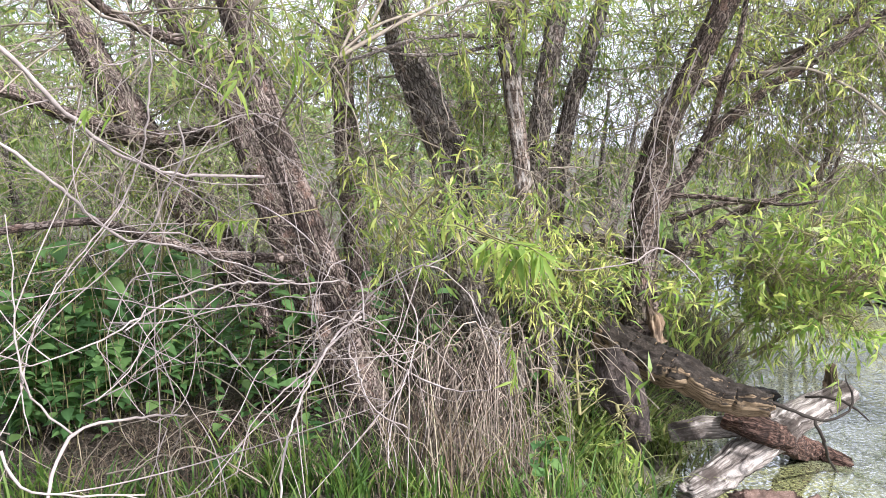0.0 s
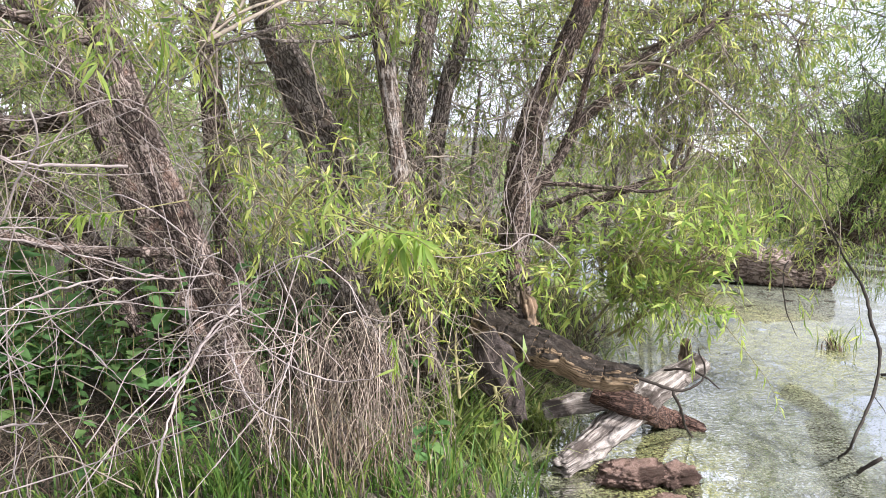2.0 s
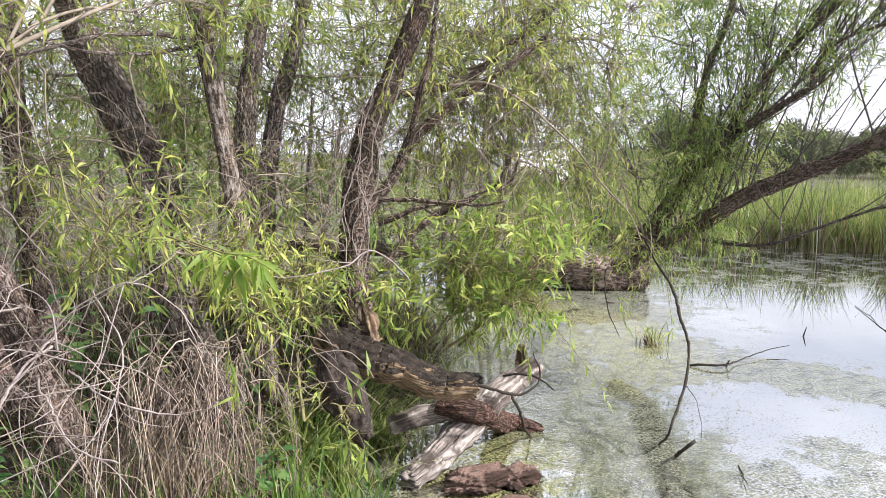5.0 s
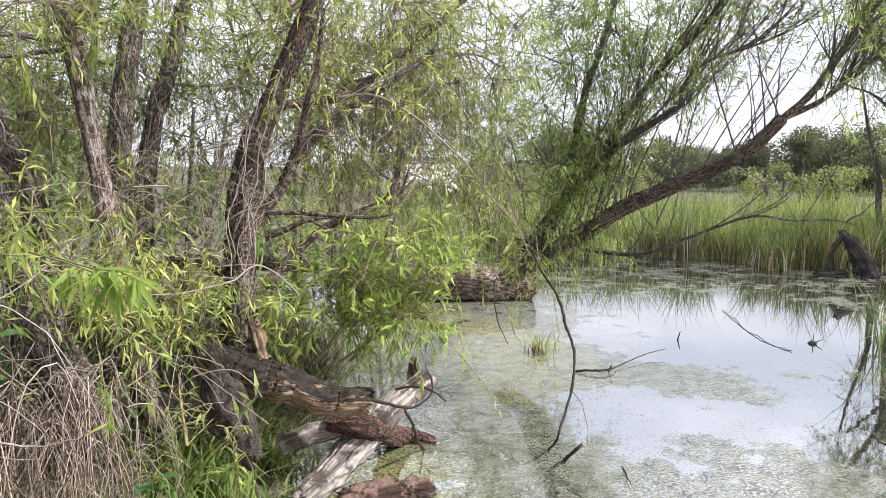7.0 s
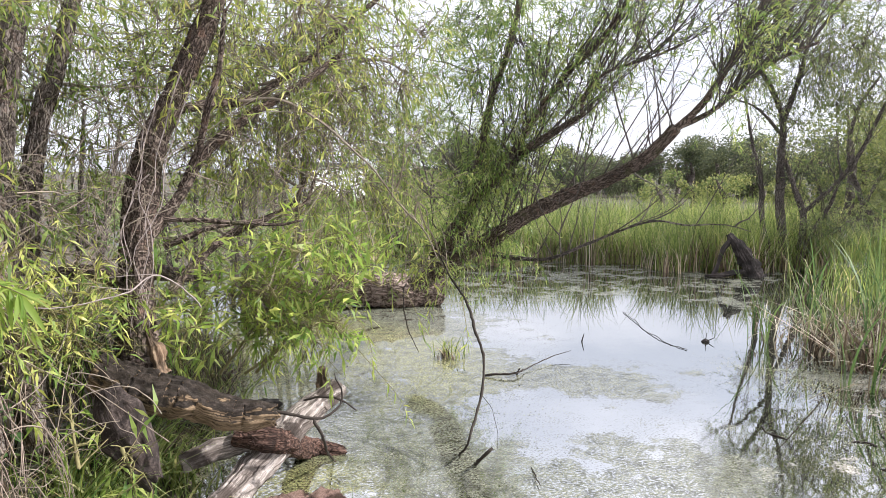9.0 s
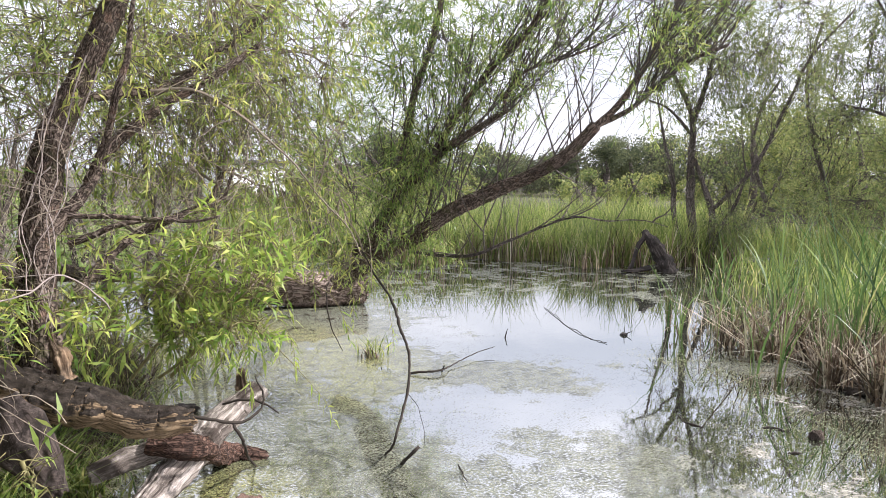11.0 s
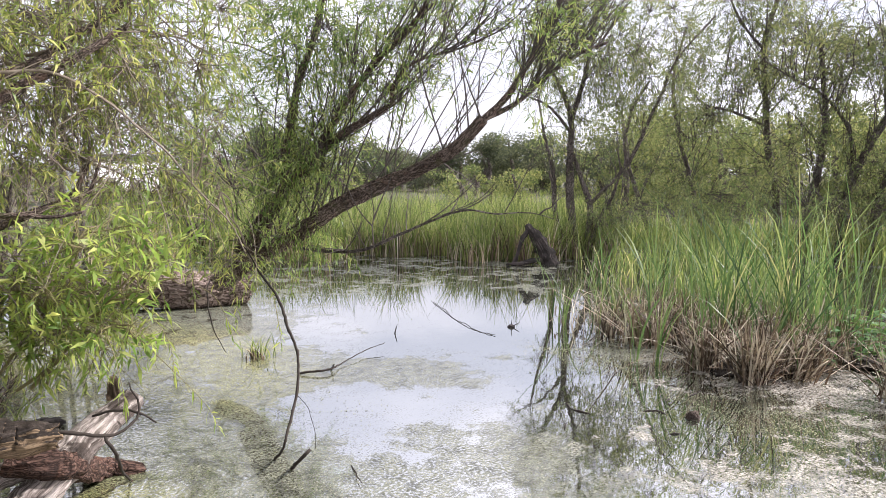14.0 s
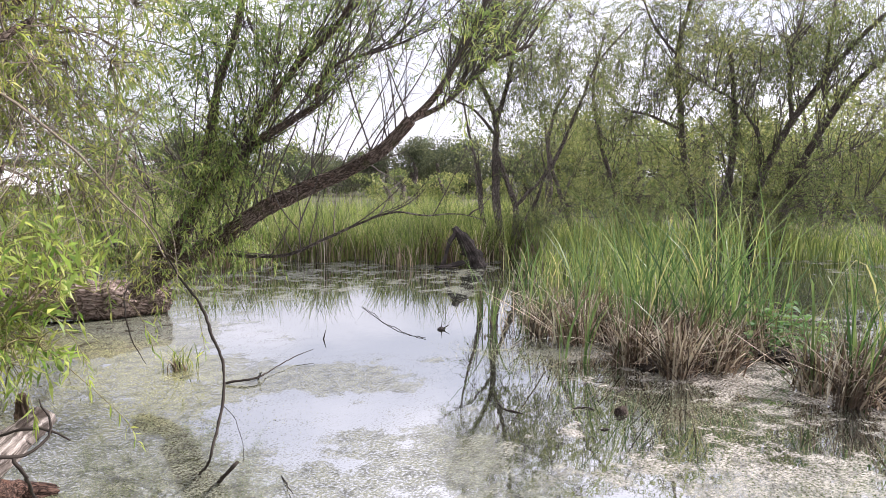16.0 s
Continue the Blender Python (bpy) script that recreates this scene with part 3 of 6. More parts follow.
    cover = mix(n, l, 1.0, mix(n, l, 1.0, mat_thick, grainy, "MULTIPLY"), mix(n, l, 1.0, loose, dots, "MULTIPLY"), "LIGHTEN")
    green = ramp(n, l, tex_noise(n, l, pos, 60.0, 3.0, 0.7), [(0.36, (0.045, 0.044, 0.014)), (0.5, (0.16, 0.155, 0.055)), (0.62, (0.36, 0.345, 0.14))])
    grey = ramp(n, l, tex_noise(n, l, pos, 66.0, 3.0, 0.7), [(0.34, (0.045, 0.047, 0.032)), (0.5, (0.11, 0.112, 0.075)), (0.64, (0.27, 0.265, 0.19))])
    sand = ramp(n, l, tex_noise(n, l, pos, 50.0, 3.0, 0.7), [(0.36, (0.10, 0.088, 0.066)), (0.5, (0.28, 0.252, 0.205)), (0.62, (0.50, 0.46, 0.39))])
    yellowed = sums((near((4.0, 6.9), (2.0, 2.7)), 1.0), (near((2.0, 3.9), (0.9, 1.1)), 0.7), (tex_noise(n, l, pos, 0.9, 4.0), 0.36))
    col = mix(n, l, ramp(n, l, yellowed, [(0.28, (1, 1, 1)), (0.62, (0, 0, 0))]), green, grey)
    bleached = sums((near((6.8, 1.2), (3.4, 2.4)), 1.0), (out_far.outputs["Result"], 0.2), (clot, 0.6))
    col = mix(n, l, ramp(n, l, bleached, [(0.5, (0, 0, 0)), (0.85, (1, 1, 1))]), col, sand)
    murk = ramp(n, l, tex_noise(n, l, pos, 7.0, 8.0, 0.72), [(0.38, (0.3, 0.3, 0.28)), (0.55, (1, 1, 1))])
    col = mix(n, l, 1.0, col, murk, "MULTIPLY")
    weed = n.new("ShaderNodeBsdfPrincipled")
    l.new(col, weed.inputs["Base Color"])
    weed.inputs["Roughness"].default_value = 0.6
    bump(n, l, weed, speck, 0.4, 0.006)
    ripple = tex_noise(n, l, pos, 2.2, 3.0)
    bump(n, l, bsdf, ripple, 0.05, 0.02)
    mx = n.new("ShaderNodeMixShader")
    l.new(cover, mx.inputs["Fac"]), l.new(bsdf.outputs["BSDF"], mx.inputs[1]), l.new(weed.outputs["BSDF"], mx.inputs[2])
    l.new(mx.outputs["Shader"], n["Material Output"].inputs["Surface"])
    return m


# ---- ground and water ----
EDGE_Y = (-60, -10, 0, 2, 3.2, 3.6, 4.6, 5.6, 7.0, 9.5, 14, 22, 60)
EDGE_X = (8, 3, 1.6, 1.2, 0.95, 1.05, 1.5, 2.0, 2.7, 3.3, 4.2, 5.5, 10)


def land(x, y):
    """Height of bank and pond bed."""
    x, y = np.asarray(x, float), np.asarray(y, float)
    sd = np.interp(y, EDGE_Y, EDGE_X) - x + 0.10 * np.sin(y * 3.1) + 0.06 * np.sin(y * 7.3 + 1)
    z = np.interp(sd, [-3, -0.6, 0.0, 0.25, 0.8, 4], [-0.7, -0.35, -0.02, 0.18, 0.36, 0.42])
    far = np.hypot(x, y)
    z = np.where(sd < 0, np.maximum(z, np.interp(far, [25, 30, 60, 140, 400], [-0.7, 0.15, 0.6, 1.5, 2.0])), z)
    return z + 0.025 * np.sin(x * 5.3 + 1.7 * y) * np.sin(y * 4.1 - x) + 0.012 * np.sin(x * 13) * np.sin(y * 15)


def axis(near, far, step):
    a = np.arange(-near, near + step, step)
    b = near * (far / near) ** np.linspace(0, 1, 26)[1:]
    return np.concatenate([-b[::-1], a, b])


gx, gy = np.meshgrid(axis(8, 900, 0.14), axis(10, 900, 0.14), indexing="ij")
gz = land(gx, gy)
k = np.arange(gx.size).reshape(gx.shape)
ground = part("ground", mesh_from("ground", np.stack([gx, gy, gz], -1).reshape(-1, 3), np.stack([k[:-1, :-1], k[1:, :-1], k[1:, 1:], k[:-1, 1:]], -1).reshape(-1, 4)), ground_material())
tagged(ground, "damp earthen pond bank with leaf litter", "ground", kind="structure")
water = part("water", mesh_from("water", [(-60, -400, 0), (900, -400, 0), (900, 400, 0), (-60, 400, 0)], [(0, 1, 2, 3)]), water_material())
tagged(water, "still pond water with duckweed and algae scum", "pond", kind="structure")


def flecks(name, spots, n, seed, mat, label):
    """Duckweed: tiny floating leaves gathered in drifts."""
    g = np.random.default_rng(seed)
    c = np.asarray(spots, float)
    k = g.integers(0, len(c), n)
    p = c[k, :2] + g.normal(0, 1, (n, 2)) * c[k, 2:3]
    p += 0.12 * np.stack([np.sin(p[:, 1] * 9) * np.sin(p[:, 0] * 4), np.cos(p[:, 0] * 8)], 1)
    p = p[land(p[:, 0], p[:, 1]) < -0.03]
    n = len(p)
    a, r = g.uniform(0, 6.28, n), 0.005 * g.uniform(0.5, 1.4, n)
    v = np.stack([np.stack([p[:, 0] + r * np.cos(a + t) * e, p[:, 1] + r * np.sin(a + t) * e, np.full(n, 0.004) + 0.002 * g.random(n)], 1) for t, e in ((0, 1.2), (1.57, 0.8), (3.14, 1.0), (4.71, 0.9))], 1)
    return tagged(part(name, mesh_from(name, v.reshape(-1, 3), np.arange(n * 4).reshape(n, 4)), mat), label, "duckweed", kind="stuff")


DUCKWEED = leaf_material("duckweed_leaf", [(0.0, (0.07, 0.075, 0.04)), (0.5, (0.17, 0.17, 0.09)), (1.0, (0.36, 0.34, 0.22))], 0.1, 0.6)
flecks("duckweed", ((2.6, 4.9, 0.45), (3.2, 5.6, 0.6), (3.9, 6.6, 0.7), (2.4, 4.2, 0.4), (3.3, 4.6, 0.5), (4.6, 7.6, 0.7), (2.9, 6.2, 0.4), (3.6, 5.2, 0.6)), 22000, 41, DUCKWEED, "yellow-green duckweed drifting at the pond edge")
flecks("duckweed", ((5.9, 2.0, 0.5), (6.0, 1.4, 0.4), (6.9, 2.9, 0.3), (6.3, 0.8, 0.4), (7.2, 3.4, 0.3)), 14000, 42, DUCKWEED, "pale drift of duckweed before the reeds")

# ---- willows on the bank ----
W_MATS = (BARK, TWIG, LEAF)
tree("willow_tree", "leaning multi-stemmed willow with furrowed grey-brown bark", (-0.44, 3.96, 0.53), [
    ("trunk", [(-0.42, 3.96, 0.51), (-0.52, 3.97, 0.93), (-0.64, 3.94, 1.32), (-0.74, 3.91, 1.60), (-0.86, 3.91, 1.90), (-0.96, 3.93, 2.17), (-1.05, 3.94, 2.47), (-1.15, 3.96, 2.78), (-1.20, 3.98, 3.10)], (0.13, 0.10, 0.088, 0.083, 0.078, 0.074, 0.064)),
    ("trunk", [(-0.89, 4.83, 0.29), (-1.46, 5.02, 1.14), (-1.81, 5.07, 1.61), (-2.11, 5.08, 2.09), (-2.35, 5.06, 2.51), (-2.60, 5.09, 3.00), (-2.77, 5.12, 3.45)], (0.15, 0.135, 0.125, 0.12, 0.11)),
    ("trunk", [(-0.70, 4.68, 0.38), (-1.09, 4.84, 1.40), (-1.33, 4.82, 2.05), (-1.54, 4.84, 2.45), (-1.74, 4.83, 2.81), (-1.92, 4.79, 3.22)], (0.13, 0.115, 0.10, 0.09, 0.08)),
    ("trunk", [(-0.51, 5.07, 0.20), (-0.65, 5.30, 1.22), (-0.70, 5.35, 2.05), (-0.74, 5.41, 2.67), (-0.67, 5.41, 3.30)], (0.12, 0.1, 0.09, 0.08)),
    ("limb", [(-1.11, 3.92, 2.47), (-1.27, 3.65, 2.52), (-1.40, 3.38, 2.55), (-1.47, 3.12, 2.61), (-1.53, 2.96, 2.67)], (0.038, 0.032, 0.026, 0.02)),
    ("limb", [(-1.62, 5.15, 2.09), (-1.99, 4.80, 2.06), (-2.29, 4.44, 2.20), (-2.48, 4.10, 2.34), (-2.67, 3.72, 2.43)], (0.07, 0.06, 0.05, 0.045)),
    ("limb", [(-0.80, 4.48, 1.30), (-1.16, 3.99, 1.41), (-1.44, 3.60, 1.54), (-1.52, 3.24, 1.66), (-1.55, 2.90, 1.69), (-1.63, 2.62, 1.69), (-1.70, 2.45, 1.70)], (0.035, 0.03, 0.024, 0.02, 0.016)),
], [
    ((-2.44, 5.01, 2.54), (1.5, 0.8, 0.8), 50, 460, 0.65),
    ((-1.06, 5.25, 2.65), (1.1, 0.6, 0.8), 40, 360, 0.6),
    ((-2.09, 4.97, 1.74), (1.4, 0.7, 0.6), 26, 240, 0.6),
    ((-2.77, 3.92, 1.89), (1.2, 1.0, 1.0), 14, 220, 0.8),
    ((-0.56, 4.96, 1.74), (0.4, 0.5, 0.6), 12, 110, 0.5),
    ((-0.84, 3.04, 2.51), (0.5, 0.5, 0.35), 5, 60, 1.0),
    ((-0.44, 4.06, 2.98), (1.6, 1.4, 0.5), 16, 250, 0.9),
], W_MATS, 11, clump=2.2, gaps=0.25)
tree("willow_tree", "willow stems with broken stub and shaggy bark", (0.40, 4.24, 0.53), [
    ("trunk", [(0.41, 4.13, 0.54), (0.24, 4.27, 0.95), (0.11, 4.36, 1.43), (0.03, 4.45, 1.91), (-0.08, 4.49, 2.22), (-0.22, 4.56, 2.56), (-0.33, 4.60, 2.91), (-0.46, 4.61, 3.27)], (0.16, 0.135, 0.12, 0.115, 0.11, 0.10, 0.088)),
    ("stub", [(0.03, 4.45, 1.91), (0.10, 4.38, 2.02), (0.14, 4.34, 2.10)], (0.045, 0.03, 0.012)),
    ("trunk", [(0.71, 4.54, 0.31), (0.64, 4.36, 0.68), (0.55, 4.15, 1.25), (0.49, 4.10, 1.61), (0.44, 4.13, 1.99), (0.39, 4.12, 2.35), (0.34, 4.14, 2.64)], (0.075, 0.068, 0.06, 0.055, 0.055), BARK_SMOOTH),
    ("limb", [(0.34, 4.14, 2.63), (0.30, 4.12, 2.75), (0.26, 4.12, 2.99)], (0.045, 0.04, 0.035), BARK_SMOOTH),
    ("limb", [(0.34, 4.14, 2.63), (0.44, 4.15, 2.79), (0.55, 4.14, 3.03)], (0.04, 0.035, 0.03), BARK_SMOOTH),
    ("trunk", [(0.72, 4.73, 0.56), (0.69, 4.91, 1.35), (0.66, 4.95, 1.86), (0.69, 4.93, 2.42), (0.79, 4.94, 2.97), (0.87, 4.94, 3.37)], (0.095, 0.08, 0.075, 0.068, 0.06)),
    ("trunk", [(0.80, 4.92, 0.51), (0.79, 5.10, 1.37), (0.85, 5.13, 2.17), (1.01, 5.15, 2.71), (1.13, 5.13, 3.23)], (0.085, 0.07, 0.062, 0.055)),
    ("limb", [(0.31, 4.12, 2.61), (0.20, 4.05, 2.60), (0.00, 3.96, 2.59), (-0.24, 3.76, 2.51), (-0.40, 3.65, 2.44), (-0.61, 3.53, 2.38)], (0.014, 0.012, 0.01, 0.007)),
    ("limb", [(0.30, 4.15, 2.57), (0.05, 3.97, 2.50), (-0.24, 3.66, 2.47), (-0.47, 3.33, 2.51), (-0.59, 3.19, 2.58)], (0.012, 0.011, 0.009, 0.007)),
], [
    ((0.07, 5.45, 2.75), (1.0, 0.7, 0.8), 26, 330, 0.75),
    ((0.97, 5.59, 2.56), (0.9, 0.6, 0.9), 28, 320, 0.75),
    ((-0.29, 3.88, 1.80), (0.35, 0.5, 0.35), 8, 30, 1.0),
    ((0.13, 3.69, 1.81), (0.45, 0.5, 0.35), 8, 50, 1.0),
    ((0.84, 4.70, 1.49), (0.5, 0.6, 0.8), 10, 90, 0.7),
    ((0.20, 3.84, 1.34), (0.5, 0.4, 0.5), 8, 45, 0.4),
    ((0.22, 4.45, 3.13), (1.6, 1.4, 0.5), 16, 250, 0.9),
], (BARK_PALE, TWIG, LEAF), 23, clump=2.2, gaps=0.25)
tree("willow_tree", "dark shaggy willow trunk rising beside a fallen log", (1.24, 4.43, 0.80), [
    ("trunk", [(1.25, 4.43, 0.71), (1.25, 4.50, 1.01), (1.27, 4.56, 1.36), (1.32, 4.59, 1.76), (1.40, 4.59, 2.15), (1.57, 4.61, 2.52), (1.75, 4.59, 2.90), (1.92, 4.61, 3.27)], (0.145, 0.12, 0.112, 0.108, 0.09, 0.074, 0.068, 0.062)),
    ("limb", [(1.36, 4.53, 1.62), (1.53, 4.54, 1.83), (1.69, 4.55, 2.08), (1.87, 4.52, 2.25), (2.09, 4.52, 2.42), (2.33, 4.50, 2.57), (2.68, 4.50, 2.82)], (0.045, 0.04, 0.036, 0.03, 0.026, 0.02)),
    ("limb", [(1.56, 4.54, 1.90), (1.63, 4.40, 2.14), (1.65, 4.28, 2.40), (1.70, 4.23, 2.60), (1.72, 4.16, 2.94)], (0.028, 0.024, 0.02, 0.014)),
    ("limb", [(1.41, 4.53, 1.71), (1.61, 4.40, 1.71), (1.85, 4.31, 1.69), (2.05, 4.22, 1.68), (2.18, 4.15, 1.71)], (0.018, 0.016, 0.013, 0.008)),
    ("limb", [(1.46, 4.61, 1.21), (1.66, 4.68, 1.38), (1.95, 4.80, 1.56), (2.22, 4.80, 1.67), (2.47, 4.80, 1.79), (2.60, 4.85, 1.97)], (0.035, 0.032, 0.028, 0.02, 0.016)),
    ("limb", [(1.92, 4.47, 2.45), (2.14, 4.37, 2.47), (2.37, 4.26, 2.34), (2.57, 4.15, 2.14), (2.68, 4.08, 2.02), (2.87, 4.07, 1.80), (3.07, 4.03, 1.60), (3.13, 3.96, 1.41)], (0.010, 0.009, 0.008, 0.007, 0.006, 0.004), TWIG),
    ("limb", [(1.51, 4.75, 1.52), (1.84, 4.65, 1.65), (2.16, 4.62, 1.68), (2.47, 4.69, 1.77), (2.60, 4.74, 1.98)], (0.025, 0.02, 0.017, 0.012)),
    ("limb", [(1.31, 4.57, 1.44), (1.48, 5.06, 1.33), (1.78, 5.47, 1.23), (2.33, 5.90, 1.11)], (0.05, 0.06, 0.06, 0.05)),
    ("limb", [(1.17, 4.46, 1.35), (1.05, 4.59, 1.41), (0.89, 4.76, 1.39), (0.73, 4.88, 1.27)], (0.05, 0.05, 0.045, 0.04)),
    ("limb", [(1.49, 4.62, 2.36), (1.74, 4.57, 2.43), (2.09, 4.63, 2.50), (2.60, 4.66, 2.87), (2.92, 4.64, 3.15), (3.18, 4.65, 3.38)], (0.035, 0.03, 0.027, 0.022)),
], [
    ((2.21, 5.09, 2.78), (1.0, 1.0, 0.9), 60, 800, 1.1),
    ((2.67, 5.16, 2.02), (0.9, 0.9, 0.7), 28, 140, 0.55),
    ((3.10, 5.08, 2.76), (0.9, 0.9, 0.8), 40, 560, 0.95),
    ((3.25, 4.81, 1.98), (0.5, 0.6, 0.6), 14, 150, 0.85),
    ((2.21, 4.73, 1.08), (0.6, 0.55, 0.35), 14, 120, 1.0),
    ((1.69, 5.14, 2.06), (0.7, 0.7, 0.7), 22, 120, 0.45),
    ((2.23, 4.72, 3.39), (1.6, 1.4, 0.5), 26, 400, 0.8),
    ((3.65, 4.71, 1.24), (0.22, 0.3, 0.14), 4, 30, 1.0),
], (BARK_DARK, TWIG, LEAF_LIGHT), 37, clump=2.2, gaps=0.25)
# added out of view: its sparse crown throws dappled shade on the left bank
tree("willow_tree", "unseen willow added beside the path to dapple the left bank with shade", (2.3, -1.5, 0.35), [
    ("trunk", [(2.3, -1.5, 0.2), (2.4, -1.3, 1.9), (2.5, -0.8, 3.4), (2.7, -0.2, 4.8)], (0.17, 0.14, 0.11, 0.07)),
    ("limb", [(2.45, -1.0, 2.9), (2.3, -0.4, 3.9), (2.1, 0.3, 4.7)], (0.07, 0.05, 0.03)),
], [((2.4, 0.3, 5.1), (1.1, 0.9, 0.7), 16, 130, 1.0)], W_MATS, 47, clump=1.6, gaps=0.4)
sprout = dict(leaf=(0.10, 0.015), spacing=0.022, twig_len=0.3, category="willow shoots", droop=0.1)
for pos, top, n, seed in (((0.63, 4.13, 0.93), (0.61, 4.09, 1.20), 55, 51), ((0.88, 4.31, 0.99), (0.88, 4.26, 1.24), 105, 52), ((0.42, 3.92, 1.25), (0.42, 3.85, 1.43), 70, 53), ((-0.22, 3.36, 1.56), (-0.14, 3.38, 1.69), 38, 54)):
    tree("willow_shoots", "upright young willow shoots with bright narrow leaves", pos, [("stem", [pos, top], (0.008, 0.004))],
         [(top, (0.28, 0.28, 0.32), 8, n, 1.0)], (TWIG_GREEN, TWIG_GREEN, LEAF_SHOOT), seed, group="willow shoots", **sprout)

sprout = dict(leaf=(0.14, 0.023), spacing=0.03, twig_len=0.34, category="willow shoots", droop=0.05, clump=3.0, gaps=0.45)
for pos, top, rad, n, seed in (((1.83, 4.68, 0.63), (2.13, 4.55, 1.09), (0.5, 0.45, 0.32), 150, 56), ((1.46, 4.53, 0.80), (1.62, 4.54, 1.08), (0.4, 0.4, 0.34), 110, 57), ((1.98, 4.62, 0.63), (2.40, 4.28, 1.01), (0.28, 0.35, 0.24), 70, 58), ((2.05, 4.59, 0.63), (2.46, 4.18, 1.29), (0.34, 0.36, 0.28), 85, 62), ((2.12, 4.55, 0.62), (2.29, 4.43, 1.51), (0.45, 0.4, 0.3), 60, 63), ((0.75, 3.77, 0.55), (0.74, 3.85, 0.77), (0.2, 0.2, 0.25), 14, 59), ((0.97, 3.84, 0.58), (0.98, 3.76, 0.51), (0.12, 0.14, 0.16), 14, 60)):
    tree("willow_shoots", "bushy willow shoots with bright broad leaves over the logs", pos, [("stem", [pos, top], (0.012, 0.006))],
         [(top, rad, 10, int(n * 0.8), 1.0)], (TWIG_GREEN, TWIG_GREEN, LEAF_BUSH), seed, group="willow shoots", **sprout)

# ---- the willow leaning over the water ----
tree("leaning_willow", "willow leaning low over the pond from a log", (5.33, 6.65, 0.84), [
    ("trunk", [(4.93, 6.67, 0.67), (5.27, 6.47, 0.92), (4.87, 5.17, 1.39), (4.99, 4.84, 1.62), (5.16, 4.46, 1.82), (5.25, 4.13, 1.96), (5.33, 3.82, 2.13), (5.36, 3.53, 2.39)], (0.111, 0.095, 0.085, 0.075, 0.067, 0.055)),
    ("limb", [(5.36, 3.53, 2.39), (5.48, 3.38, 2.59), (5.58, 3.28, 2.8), (5.68, 3.17, 3.05), (5.75, 3.06, 3.33), (5.84, 2.97, 3.73)], (0.032, 0.029, 0.023, 0.018, 0.012)),
    ("limb", [(5.36, 3.53, 2.39), (5.63, 3.38, 2.53), (5.89, 3.26, 2.74), (6.16, 3.12, 2.96), (6.45, 2.9, 3.12)], (0.029, 0.023, 0.018, 0.012)),
    ("limb", [(5.28, 6.58, 0.92), (5.04, 5.75, 1.62), (4.96, 5.54, 2.15), (4.87, 5.27, 2.73), (4.89, 5.04, 3.23), (4.91, 4.92, 3.8)], (0.06, 0.05, 0.044, 0.04, 0.034, 0.024)),
    ("limb", [(5.23, 6.63, 1.05), (4.94, 5.46, 1.81), (4.96, 4.96, 2.17), (5.08, 4.6, 2.39), (5.16, 4.32, 2.55)], (0.062, 0.052, 0.046, 0.04, 0.026)),
    ("limb", [(4.88, 5.11, 2.05), (4.99, 4.85, 2.5), (5.08, 4.5, 2.92), (5.16, 4.16, 3.21), (5.2, 3.93, 3.53)], (0.038, 0.034, 0.027, 0.021)),
    ("limb", [(5.04, 5.48, 1.16), (4.87, 4.55, 1.24), (4.99, 3.99, 1.46), (5.06, 3.57, 1.62), (5.12, 3.27, 1.61), (5.16, 2.98, 1.63), (5.2, 2.77, 1.59)], (0.021, 0.017, 0.013, 0.009, 0.004), BARK_FAR),
    ("limb", [(5.15, 4.38, 2.52), (5.15, 4.35, 2.71), (5.19, 4.17, 2.89), (5.27, 3.81, 2.98), (5.33, 3.51, 3.06)], (0.021, 0.016, 0.011, 0.007)),
], [
    ((4.89, 5.22, 2.94), (0.78, 0.68, 1.17), 40, 330, 1.3),
    ((5.07, 4.7, 3.29), (1.02, 0.74, 0.84), 40, 320, 1.3),
    ((5.26, 6.37, 1.53), (1.09, 0.96, 0.84), 10, 110, 1.3),
    ((5.04, 6.96, 2.31), (1.1, 1.1, 1.1), 28, 280, 1.3),
    ((4.9, 5.19, 1.92), (0.71, 0.71, 0.51), 14, 170, 1.3),
    ((4.72, 5.15, 1.35), (0.6, 0.5, 0.35), 6, 24, 1.3),
    ((5.46, 3.36, 3.19), (1.32, 0.78, 0.71), 10, 190, 0.5),
    ((5.25, 4.16, 1.98), (1.04, 0.7, 0.3), 8, 50, 0.0),
], (BARK_DARK, TWIG_GREY, LEAF_MID), 61, leaf=(0.095, 0.013), twig_len=0.6, twig_r=0.0022, stout=0.92, bend=0.09, rise=0.45, clump=1.6, gaps=0.42,
     sprays=((1, 38, 1.1, (0.1, -0.1, 0.0), 0.5), (2, 36, 1.1, (0.1, -0.1, 0.25), 0.45), (0, 32, 1.4, (0.05, 0.0, 0.35), 0.12), (4, 26, 1.65, (0.4, -0.2, 0.1), 0.3), (5, 22, 1.2, (0.3, -0.2, 0.1), 0.5), (7, 20, 1.4, (0.3, -0.2, 0.15), 0.2), (6, 9, 0.6, (0.1, -0.1, -0.3), 0.0)))

